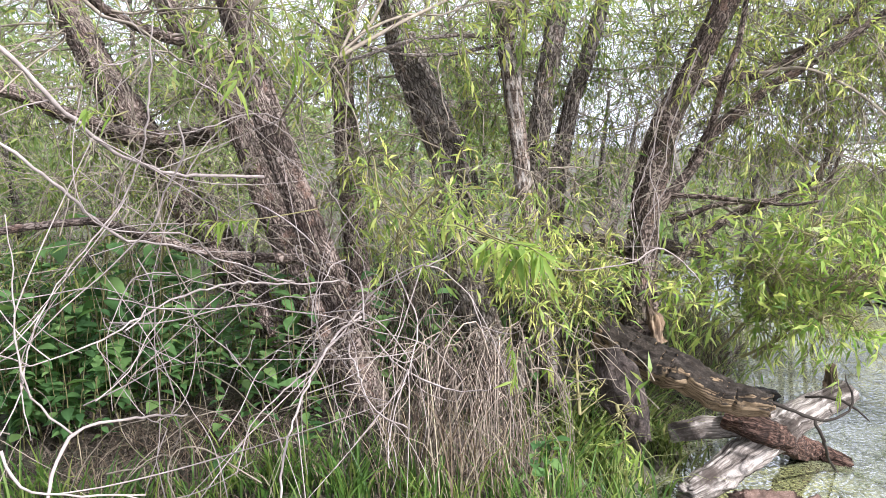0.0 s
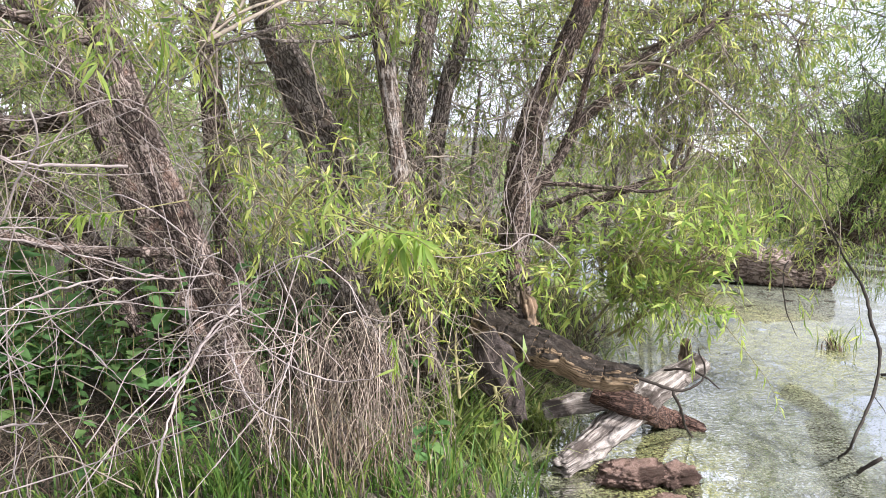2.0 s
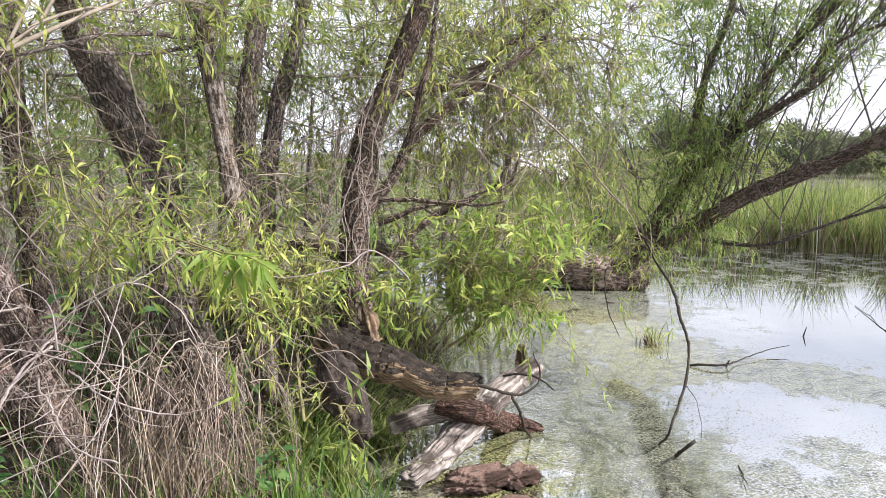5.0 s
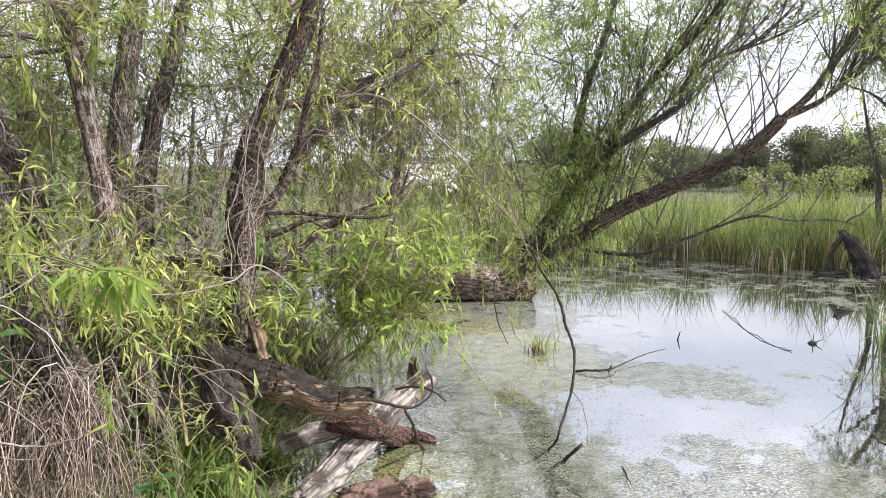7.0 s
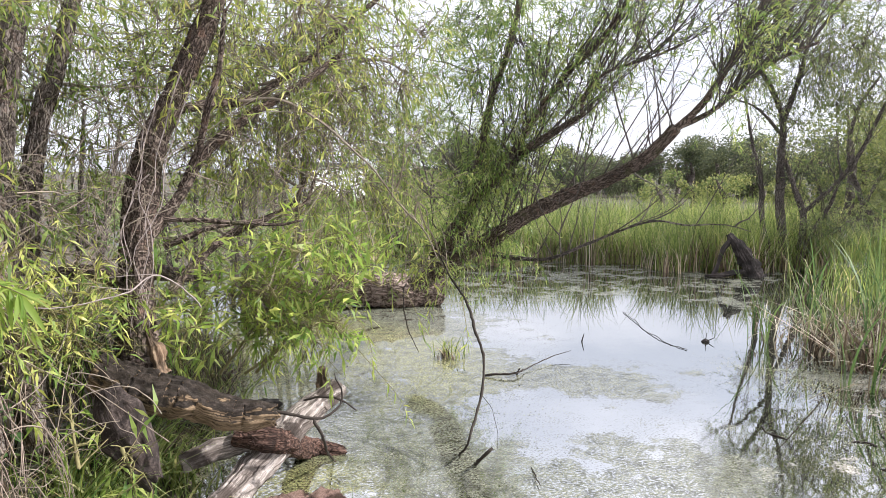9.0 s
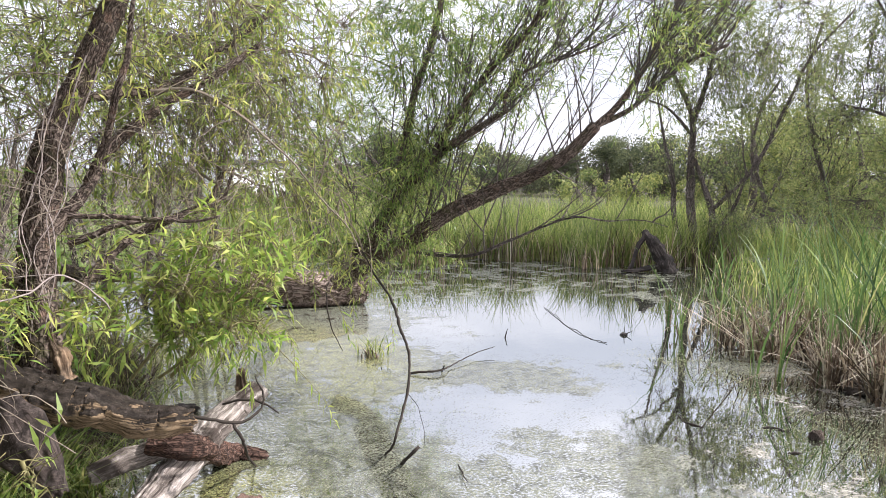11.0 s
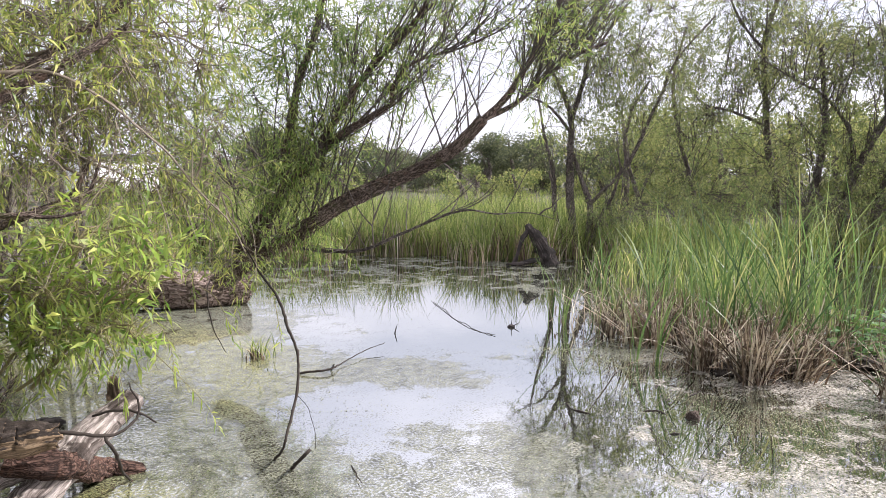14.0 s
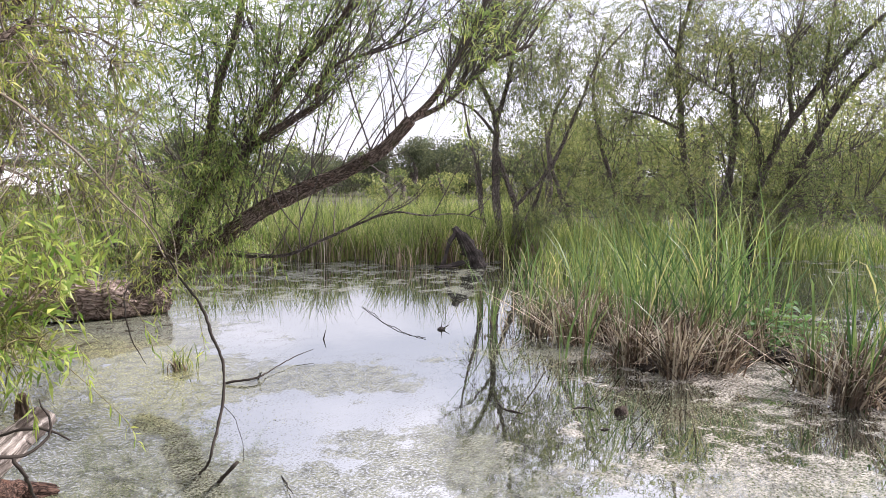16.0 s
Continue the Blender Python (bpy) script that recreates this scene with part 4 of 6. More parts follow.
for q, pts in enumerate(([(1.54, 4.43, 2.61), (1.42, 4.42, 2.26), (1.33, 4.41, 1.91), (1.29, 4.38, 1.57), (1.24, 4.36, 1.15)], [(1.45, 4.47, 2.51), (1.32, 4.46, 2.12), (1.22, 4.44, 1.81), (1.18, 4.42, 1.46), (1.19, 4.38, 1.08)], [(1.61, 4.43, 2.55), (1.45, 4.40, 2.12), (1.34, 4.38, 1.70), (1.23, 4.38, 1.50), (1.25, 4.32, 1.09)], [(1.37, 4.48, 2.29), (1.28, 4.43, 1.88), (1.32, 4.36, 1.53), (1.28, 4.34, 1.11)], [(1.28, 4.45, 1.98), (1.19, 4.46, 1.63), (1.18, 4.40, 1.29)])):
    way, g = spline(pts, 0.05), np.random.default_rng(680 + q)
    way = way + np.interp(np.arange(len(way)), np.linspace(0, len(way) - 1, 9), g.normal(0, 0.022, 9))[:, None] * np.array([0.9, -0.35, 0.1])
    one = Soup()
    tube(one, way, np.linspace(0.0045, 0.002, len(way)), 5)
    tagged(part("dry_vine", one.mesh("dry_vine"), TWIG_DEAD), "thin pale dead stem clinging to the willow trunk", "vine", group="dry vines")

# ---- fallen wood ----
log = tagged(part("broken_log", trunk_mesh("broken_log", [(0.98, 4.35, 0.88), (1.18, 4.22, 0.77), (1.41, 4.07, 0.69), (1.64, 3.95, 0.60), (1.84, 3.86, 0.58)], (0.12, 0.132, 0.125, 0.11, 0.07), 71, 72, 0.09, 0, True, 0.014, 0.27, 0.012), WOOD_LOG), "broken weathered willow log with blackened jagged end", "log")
tagged(part("fallen_log", trunk_mesh("fallen_log", [(1.71, 4.16, 0.39), (1.93, 4.06, 0.33), (2.38, 4.46, 0.05), (2.60, 4.37, -0.03)], (0.07, 0.09, 0.09, 0.075), 72, 64, 0.12, 0, True, 0.016, 0.18, 0.015), BARK_ROT), "reddish rotten log lying in the water", "log")
tagged(part("fallen_log", trunk_mesh("fallen_log", [(2.57, 4.38, 0.48), (2.24, 4.28, 0.36), (1.89, 4.10, 0.23), (1.64, 3.98, 0.12), (1.37, 3.82, 0.05)], (0.09, 0.105, 0.11, 0.1, 0.07), 73, 64, 0.14, 0, True, 0.016, 0.16, 0.01), WOOD_BLEACHED), "pale furrowed log sunk in the pond edge", "log")
tagged(part("fallen_log", trunk_mesh("fallen_log", [(1.39, 4.20, 0.26), (1.64, 4.19, 0.32), (1.87, 4.15, 0.32)], (0.06, 0.07, 0.05), 74, 48, 0.14, 0, True, 0.016, 0.2, 0.01), WOOD_BLEACHED), "short pale log at the water's edge", "log")
tagged(part("big_log", trunk_mesh("big_log", [(4.46, 10.32, 0.26), (5.40, 9.47, 0.26), (6.06, 8.89, 0.25), (6.90, 8.51, 0.24)], (0.22, 0.25, 0.265, 0.25), 75, 72, 0.2, 0, True, 0.025, 0.10, 0.015), BARK_BIG), "thick furrowed willow log lying across the pond edge", "log")
tagged(part("dead_limb", trunk_mesh("dead_limb", [(1.60, 5.00, 0.26), (2.10, 5.30, 0.14), (2.67, 5.55, 0.02)], (0.08, 0.09, 0.06), 76, 40, 0.16, 0, True, 0.02, 0.3, 0.01), WOOD_STUMP), "dead limb half sunk under willow foliage", "log")


tagged(part("rotten_stub", trunk_mesh("rotten_stub", [(3.28, 5.86, -0.08), (3.29, 5.86, 0.06), (3.27, 5.86, 0.17)], (0.055, 0.05, 0.04), 78, 40, 0.3, 0.4, True, 0.012, 0.4, 0.02), WOOD_TORN), "short torn red-brown stub standing in shallow water", "stub")


def slab(name, pts, width, thick, seed, mat, label):
    """A split board of dead trunk: broad, thin, dished and torn at its edges."""
    g = np.random.default_rng(seed)
    path = spline(pts, 0.025)
    rows, cols = len(path), 18
    w = np.interp(np.linspace(0, 1, rows), np.linspace(0, 1, len(width)), width)
    along = (path[-1] - path[0]) / np.linalg.norm(path[-1] - path[0])
    side = np.cross(along, [-path[:, 0].mean(), -path[:, 1].mean(), 0.4])
    side /= np.linalg.norm(side)
    out = np.cross(side, along)
    c = np.linspace(-1, 1, cols)
    torn = [np.interp(np.arange(rows), np.linspace(0, rows - 1, 9), g.uniform(0.78, 1.12, 9)) for _ in range(2)]
    ends = np.interp(c, np.linspace(-1, 1, 7), g.uniform(-0.05, 0.05, 7))
    v = np.empty((2, rows, cols, 3))
    for f, sign in enumerate((1, -1)):
        for i in range(rows):
            reach = np.where(c < 0, c * torn[0][i], c * torn[1][i]) * w[i]
            slip = ends * ((i / (rows - 1)) ** 4)
            v[f, i] = path[i] + side * reach[:, None] + along * slip[:, None] + out * (sign * thick / 2 * np.sqrt(np.maximum(0.03, 1 - c**4)) - 0.03 * c**2)[:, None]
            v[f, i] += out * np.array([0.028 * noise.fractal(Vector(p) * 15, 0.7, 2.1, 5) for p in v[f, i]])[:, None]
    k = np.arange(rows * cols).reshape(rows, cols)
    top = np.stack([k[:-1, :-1], k[:-1, 1:], k[1:, 1:], k[1:, :-1]], -1).reshape(-1, 4)
    low = top[:, ::-1] + rows * cols
    rim = np.concatenate([k[0], k[1:, -1], k[-1, -2::-1], k[-2:0:-1, 0]])
    nxt = np.roll(rim, -1)
    uv = np.tile(np.stack(np.meshgrid(np.arange(rows) * 0.025, np.linspace(0, 2 * max(width), cols), indexing="ij")[::-1], -1).reshape(-1, 2), (2, 1))
    me = mesh_from(name, v.reshape(-1, 3), np.vstack([top, low, np.stack([rim, rim + rows * cols, nxt + rows * cols, nxt], 1)]), uv)
    return tagged(part(name, me, mat), label, "dead wood")


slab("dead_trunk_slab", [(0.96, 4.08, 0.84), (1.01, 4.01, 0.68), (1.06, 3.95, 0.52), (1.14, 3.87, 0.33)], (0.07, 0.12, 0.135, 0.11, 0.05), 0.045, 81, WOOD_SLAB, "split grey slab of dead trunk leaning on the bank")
tagged(part("torn_wood", trunk_mesh("torn_wood", [(1.32, 4.31, 0.80), (1.31, 4.35, 0.93), (1.29, 4.40, 1.06)], (0.06, 0.05, 0.02), 82, 40, 0.35, 0, True, 0.012, 0.7), WOOD_TORN), "torn reddish heartwood at the willow's foot", "dead wood")


def lump(name, place, size, seed, mat, label, category, fine=5):
    bm = bmesh.new()
    bmesh.ops.create_icosphere(bm, subdivisions=fine, radius=1.0)
    for v in bm.verts:
        p = v.co * 2.2 + Vector((seed * 3.1, 0, 0))
        k = 1 + 0.3 * noise.fractal(p, 0.7, 2.3, 6) + 0.22 * abs(noise.noise(p * 5.5)) + 0.14 * abs(noise.noise(p * 14)) + 0.05 * noise.noise(p * 30)
        v.co = Vector((v.co.x * size[0], v.co.y * size[1], v.co.z * size[2])) * k
    me = bpy.data.meshes.new(name)
    bm.to_mesh(me)
    bm.free()
    for f in me.polygons:
        f.use_smooth = True
    me.uv_layers.new(name="UVMap")
    ob = part(name, me, mat)
    ob.location = place
    return tagged(ob, label, category)


lump("rotten_chunk", (1.78, 3.70, 0.05), (0.20, 0.11, 0.07), 1, WOOD_CRUMB, "crumbling red-brown rotten wood in shallow water", "dead wood")
lump("rotten_chunk", (2.03, 3.67, 0.04), (0.13, 0.09, 0.06), 2, WOOD_CRUMB, "crumbling red-brown rotten wood in shallow water", "dead wood")
lump("rotten_chunk", (1.85, 3.37, 0.02), (0.12, 0.08, 0.05), 3, WOOD_CRUMB, "crumbling red-brown rotten wood in shallow water", "dead wood")
stump = empty("stump", (13.70, 7.15, 0.0), "dark broken stump with a forked root at the reeds", "stump")
for name, pts, radii, seed in (("trunk", [(13.78, 7.10, -0.05), (13.66, 7.22, 0.35), (13.52, 7.38, 0.66), (13.45, 7.50, 0.84)], (0.24, 0.16, 0.13, 0.06), 91), ("root", [(13.48, 7.47, 0.74), (13.31, 7.55, 0.50), (13.19, 7.57, 0.26), (13.13, 7.64, -0.05)], (0.05, 0.05, 0.045, 0.06), 92),
                               ("root", [(13.70, 7.18, 0.12), (13.30, 7.40, 0.06), (12.95, 7.70, 0.03)], (0.06, 0.05, 0.02), 93)):
    hang(part(name, trunk_mesh(name, pts, radii, seed, 32, 0.2, 0, name == "trunk", 0.04, 0.5, 0.02), WOOD_STUMP), stump)


def stick(name, pts, radii, mat, label, sides=7, category="stick", seed=5):
    path = spline(pts, 0.035)
    g = np.random.default_rng(seed)
    path[1:-1] += g.normal(0, 0.0025, path[1:-1].shape)
    if len(path) > 12:  # kinks at old nodes
        bumps = np.interp(np.arange(len(path)), np.linspace(0, len(path) - 1, max(4, len(path) // 6)), g.normal(0, 0.012, max(4, len(path) // 6)))
        bumps[0] = bumps[-1] = 0
        path += bumps[:, None] * np.array([0.8, -0.5, 0.4])
    soup = Soup()
    r = np.interp(np.linspace(0, 1, len(path)), np.linspace(0, 1, len(radii)), radii)
    tube(soup, np.vstack([path[0], path, path[-1]]), np.concatenate([[0.0005], r * g.uniform(0.85, 1.2, len(r)), [0.0005]]), sides)
    return tagged(part(name, soup.mesh(name), mat), label, category)


stick("hanging_branch", [(3.66, 4.59, 1.34), (3.66, 4.43, 1.18), (3.62, 4.16, 0.99), (3.54, 3.96, 0.78), (3.41, 3.78, 0.54), (3.24, 3.64, 0.34), (3.09, 3.56, 0.19), (3.21, 3.82, -0.02)], (0.005, 0.009, 0.0115, 0.0105, 0.009, 0.0085, 0.0075), TWIG_DARK, "dark bare branch hanging down into the pond")
stick("broken_stick", [(3.23, 3.66, -0.05), (3.11, 3.44, 0.12), (3.16, 3.39, 0.19)], (0.013, 0.013, 0.011), TWIG_DARK, "short dark stick poking out of the water")
stick("thin_twig", [(3.25, 4.48, 1.15), (3.16, 4.39, 1.00), (3.12, 4.26, 0.85), (3.09, 4.11, 0.71)], (0.005, 0.005, 0.004, 0.002), TWIG_DARK, "thin dark twig hanging over the pond")
stick("thin_twig", [(3.39, 3.76, 0.42), (3.36, 3.61, 0.35), (3.32, 3.51, 0.22), (3.26, 3.45, 0.14)], (0.003, 0.002, 0.002, 0.0015), TWIG_DARK, "thin dark twig hanging over the pond")
stick("thin_twig", [(3.46, 3.32, -0.00), (3.38, 3.21, 0.01), (3.25, 3.04, 0.03)], (0.004, 0.004, 0.003), TWIG_DARK, "thin dark twig lying on the pond")
stick("curled_branch", [(1.80, 3.89, 0.60), (1.95, 3.80, 0.56), (2.09, 3.77, 0.52), (2.22, 3.78, 0.57), (2.25, 3.79, 0.67), (2.25, 3.88, 0.75)], (0.010, 0.010, 0.009, 0.008, 0.006, 0.003), TWIG_DARK, "dark curled dead branch on the broken log")
stick("curled_branch", [(2.05, 3.79, 0.53), (2.09, 3.73, 0.43), (2.47, 4.29, -0.02)], (0.009, 0.008, 0.007), TWIG_DARK, "dark curled dead branch on the broken log")
stick("curled_branch", [(2.13, 4.06, 0.55), (2.21, 3.97, 0.58), (2.31, 3.90, 0.56), (2.38, 3.83, 0.49)], (0.006, 0.008, 0.008, 0.004), TWIG_DARK, "dark curled dead branch on the broken log")
stick("floating_branch", [(4.71, 5.16, 0.01), (4.92, 4.97, 0.04), (5.24, 5.06, 0.03), (5.68, 5.16, 0.05), (5.96, 5.13, 0.08)], (0.011, 0.010, 0.006, 0.005, 0.003), TWIG_DARK, "thin dark branch floating on the pond")
stick("floating_branch", [(5.06, 5.07, -0.02), (4.96, 4.92, 0.09)], (0.012, 0.006), TWIG_DARK, "short side twig on a floating branch")
stick("floating_branch", [(8.6, 6.41, 0.01), (8.05, 5.76, 0.01), (7.51, 5.07, 0.01), (7.29, 4.53, 0.01)], (0.004, 0.005, 0.005, 0.004), TWIG_DARK, "thin bent twig lying on the pond")
lump("small_snag", (7.84, 4.63, 0.0), (0.05, 0.04, 0.03), 8, WOOD_STUMP, "small dark knot of wood standing out of the pond", "snag", 3)
for q, tip in enumerate(((7.89, 4.54, 0.06), (7.84, 4.62, 0.11))):
    stick("small_snag", [(7.84, 4.63, 0.0), tip], (0.008, 0.003), TWIG_DARK, "short dark twig of a snag in the pond", 6, "stick", 971 + q)
stick("small_snag", [(6.65, 5.55, 0.0), (6.67, 5.53, 0.11)], (0.009, 0.003), TWIG_DARK, "small dark snag standing in the pond", 6, "stick", 975)
lump("floating_tuft", (5.79, 1.77, 0.00), (0.06, 0.05, 0.05), 7, BARK_DARK, "small dark clod floating on the pond", "clod")

g = np.random.default_rng(95)
for i in range(14):  # sodden bits of stalk adrift before the reeds
    x, y = 6.15 + g.normal(0, 0.45), 2.15 + g.normal(0, 0.3)
    d = g.normal(0, 1, 2)
    d = d / np.linalg.norm(d) * g.uniform(0.05, 0.2)
    stick("drift_stick", [(x, y, 0.0), (x + d[0] * 0.5 + g.normal(0, 0.015), y + d[1] * 0.5, 0.004), (x + d[0], y + d[1], 0.0)], (0.004, 0.008, 0.004), TWIG_DARK, "small dark sodden stalk adrift on the pond", 6, "stick", 960 + i)

# ---- dead branches before the willow ----
DEAD = "pale grey dead willow branch arching over the bank"
for q, (pts, r) in enumerate((
    ([(-1.37, 2.18, 2.37), (-1.28, 2.25, 2.24), (-1.22, 2.35, 2.11), (-1.15, 2.44, 2.01), (-1.06, 2.54, 1.94), (-0.94, 2.64, 1.90), (-0.70, 2.81, 1.89)], (0.014, 0.014, 0.013, 0.012, 0.011)),
    ([(-1.55, 2.45, 2.06), (-1.43, 2.52, 1.93), (-1.32, 2.63, 1.77), (-1.23, 2.72, 1.66), (-1.12, 2.86, 1.62), (-1.01, 3.00, 1.56)], (0.013, 0.013, 0.012, 0.011, 0.01)),
    ([(-0.97, 2.48, 2.42), (-1.00, 2.50, 2.21), (-1.03, 2.50, 2.00), (-1.09, 2.47, 1.83), (-1.18, 2.35, 1.67), (-1.27, 2.21, 1.48), (-1.27, 2.09, 1.29), (-1.21, 2.01, 1.15)], (0.006, 0.007, 0.006, 0.005, 0.003)),
    ([(-0.65, 3.08, 1.42), (-0.80, 2.74, 1.48), (-0.92, 2.38, 1.49), (-1.04, 2.20, 1.42), (-1.14, 2.02, 1.39), (-1.28, 1.93, 1.38)], (0.009, 0.009, 0.007, 0.006, 0.003)),
    ([(-0.37, 3.19, 1.24), (-0.45, 2.86, 1.23), (-0.50, 2.51, 1.13), (-0.52, 2.25, 1.03), (-0.50, 2.09, 0.93), (-0.45, 2.04, 0.81)], (0.010, 0.010, 0.009, 0.008, 0.006)),
    ([(-0.36, 3.20, 1.27), (-0.51, 2.83, 1.14), (-0.62, 2.57, 1.09), (-0.69, 2.42, 1.02), (-0.69, 2.26, 0.92)], (0.009, 0.009, 0.007, 0.005, 0.003)),
    ([(-0.47, 3.21, 1.40), (-0.61, 2.89, 1.46), (-0.73, 2.67, 1.56), (-0.82, 2.54, 1.61), (-0.87, 2.43, 1.70), (-1.04, 2.26, 1.74)], (0.008, 0.008, 0.007, 0.006, 0.004)),
    ([(-0.32, 3.17, 1.14), (-0.15, 2.95, 1.07), (0.04, 2.83, 1.02), (0.19, 2.74, 1.06), (0.15, 2.77, 1.15)], (0.009, 0.008, 0.008, 0.005, 0.003)),
    ([(-0.41, 3.06, 1.15), (-0.32, 2.72, 1.06), (-0.24, 2.60, 1.00), (-0.13, 2.50, 0.99)], (0.009, 0.008, 0.007, 0.006)),
    ([(-1.06, 1.80, 1.05), (-1.07, 1.92, 1.16), (-1.05, 2.00, 1.19), (-0.98, 2.24, 1.13), (-0.92, 2.47, 1.05)], (0.011, 0.010, 0.009, 0.008, 0.007)),
    ([(-1.07, 1.98, 1.18), (-1.15, 1.93, 1.31), (-1.17, 1.91, 1.48), (-1.18, 1.94, 1.67), (-1.20, 1.96, 1.82)], (0.006, 0.006, 0.005, 0.004, 0.003)),
    ([(-1.12, 1.73, 1.24), (-1.09, 1.72, 1.17), (-1.05, 1.73, 1.13), (-0.96, 1.81, 1.08), (-0.84, 1.91, 1.03)], (0.008, 0.008, 0.007, 0.006, 0.005)),
    ([(-0.64, 2.93, 2.11), (-0.75, 2.80, 2.13), (-0.84, 2.67, 2.08), (-0.95, 2.53, 2.05), (-1.06, 2.37, 2.09)], (0.005, 0.005, 0.004, 0.003)),
    ([(-0.62, 3.54, 1.77), (-0.64, 3.13, 2.01), (-0.77, 2.90, 2.14), (-0.97, 2.61, 2.28), (-1.02, 2.59, 2.33), (-1.22, 2.51, 2.25)], (0.006, 0.006, 0.005, 0.004, 0.003)),
    ([(-0.39, 3.45, 1.55), (-0.55, 3.15, 1.91), (-0.56, 2.94, 2.14), (-0.50, 2.73, 2.36), (-0.41, 2.62, 2.52)], (0.006, 0.006, 0.005, 0.004, 0.003)),
    ([(-0.22, 3.34, 1.43), (-0.12, 3.11, 1.26), (-0.13, 2.87, 1.13), (-0.19, 2.70, 0.95), (-0.20, 2.53, 0.82)], (0.007, 0.007, 0.006, 0.005, 0.004)),
    ([(-0.42, 3.18, 1.24), (-0.26, 3.13, 1.41), (-0.06, 3.06, 1.50), (0.11, 3.04, 1.38), (0.18, 2.89, 1.22)], (0.007, 0.006, 0.005, 0.004)),
    ([(1.45, 3.97, 1.24), (1.26, 4.06, 1.43), (1.04, 4.01, 1.35), (0.70, 3.98, 1.32), (0.44, 3.92, 1.39)], (0.009, 0.009, 0.008, 0.006, 0.004)),
)):
    main = tagged(stick("dead_branch", pts, [0.5 * k for k in r], TWIG_DEAD, DEAD, 6, "dead branch", 100 + q), group="dead willow branches")
    g, way = np.random.default_rng(150 + q), spline(pts, 0.05)
    for _ in range(int(len(way) / 5)):  # side twigs
        k = g.integers(len(way) // 4, len(way) - 1)
        d = (way[k + 1] - way[k]) / 0.05 * g.uniform(0.4, 1.0) + g.normal(0, 0.55, 3)
        ln = g.uniform(0.12, 0.45)
        one, u = Soup(), np.linspace(0, 1, 6)[:, None]
        p = way[k] + d * u * ln + g.normal(0, 0.8, 3) * ln * u**2
        tube(one, spline(p, 0.05), np.linspace(0.0026, 0.0012, len(spline(p, 0.05))), 4)
        part("side_twig", one.mesh("side_twig"), TWIG_DEAD, main)


def tangle(name, centre, spread, n, length, seed, mat, label, r=(0.0016, 0.0038), fall=0.6, low=0.38):
    """A tangle of arching thin dead twigs, each a piece of its own."""
    g = np.random.default_rng(seed)
    thing = empty(name, centre, label, "brushwood", "brushwood")
    for s in in_zone(g, centre, spread, n):
        way = g.normal(0, 1, 3) * np.array([1, 1, 0.7])
        way[2] -= fall * g.random()
        way /= np.linalg.norm(way)
        ln = length * g.uniform(0.4, 1.3)
        u = np.linspace(-0.5, 0.5, 9)[:, None]
        curl = g.normal(0, 0.7, 3)
        p = s + way * u * ln + curl * ln * u**2 - np.array([0, 0, fall * 0.9 * ln]) * u**2
        p[1:] += np.cumsum(g.normal(0, 0.018 * ln, (8, 3)), axis=0)
        p[:, 2] = np.maximum(p[:, 2], low)
        k = g.uniform(*r)
        p = spline(p, 0.06)
        one = Soup()
        tube(one, p, np.linspace(k, k * 0.45, len(p)), 4)
        hang(part("twig", one.mesh("twig"), mat), thing)
    return thing


tangle("brushwood", (-0.55, 3.04, 1.18), (0.55, 0.45, 0.4), 20, 0.95, 201, TWIG_DEAD, "tangle of thin pale dead willow twigs")
tangle("brushwood", (-1.16, 2.71, 1.45), (0.9, 0.7, 0.6), 30, 0.9, 202, TWIG_DEAD, "tangle of thin pale dead willow twigs")
tangle("brushwood", (-0.24, 3.53, 0.93), (0.6, 0.5, 0.5), 44, 0.6, 203, TWIG, "tangle of brown dead twigs round the willow foot")
tangle("brushwood", (-1.00, 4.18, 1.78), (0.9, 0.7, 0.6), 55, 0.9, 204, TWIG, "tangle of brown dead twigs between willow stems")
tangle("brushwood", (-1.07, 2.98, 0.76), (0.9, 0.5, 0.10), 16, 0.8, 205, TWIG, "dead twigs lying on the bank", r=(0.002, 0.004))
tangle("brushwood", (0.33, 3.73, 0.85), (0.7, 0.5, 0.3), 40, 0.5, 206, TWIG, "tangle of brown dead twigs round the willow foot")
tangle("brushwood", (2.57, 4.96, 2.45), (0.5, 0.5, 0.4), 120, 0.6, 207, TWIG, "hanging mass of thin brown dead twigs", fall=1.6)
tangle("brushwood", (1.27, 4.58, 2.04), (0.18, 0.18, 0.6), 60, 0.6, 208, TWIG, "dry stems clinging to the willow trunk", fall=1.2)

WHIP = "long thin dry willow whips hanging among the stems"
for c, sp, n, ln, sd in (((2.09, 4.54, 2.25), (0.9, 0.5, 0.7), 52, 1.3, 221), ((-0.60, 4.25, 2.27), (0.8, 0.4, 0.7), 44, 1.2, 222), ((0.70, 4.34, 1.87), (0.5, 0.4, 0.7), 40, 1.1, 223), ((2.76, 4.53, 2.15), (0.8, 0.5, 0.7), 36, 1.2, 224), ((-1.52, 3.26, 2.16), (0.8, 0.4, 0.6), 40, 1.2, 225)):
    tangle("dry_whips", c, sp, n, ln, sd, TWIG, WHIP, (0.0016, 0.0035), 0.9)

# ---- bank plants ----
g = np.random.default_rng(301)


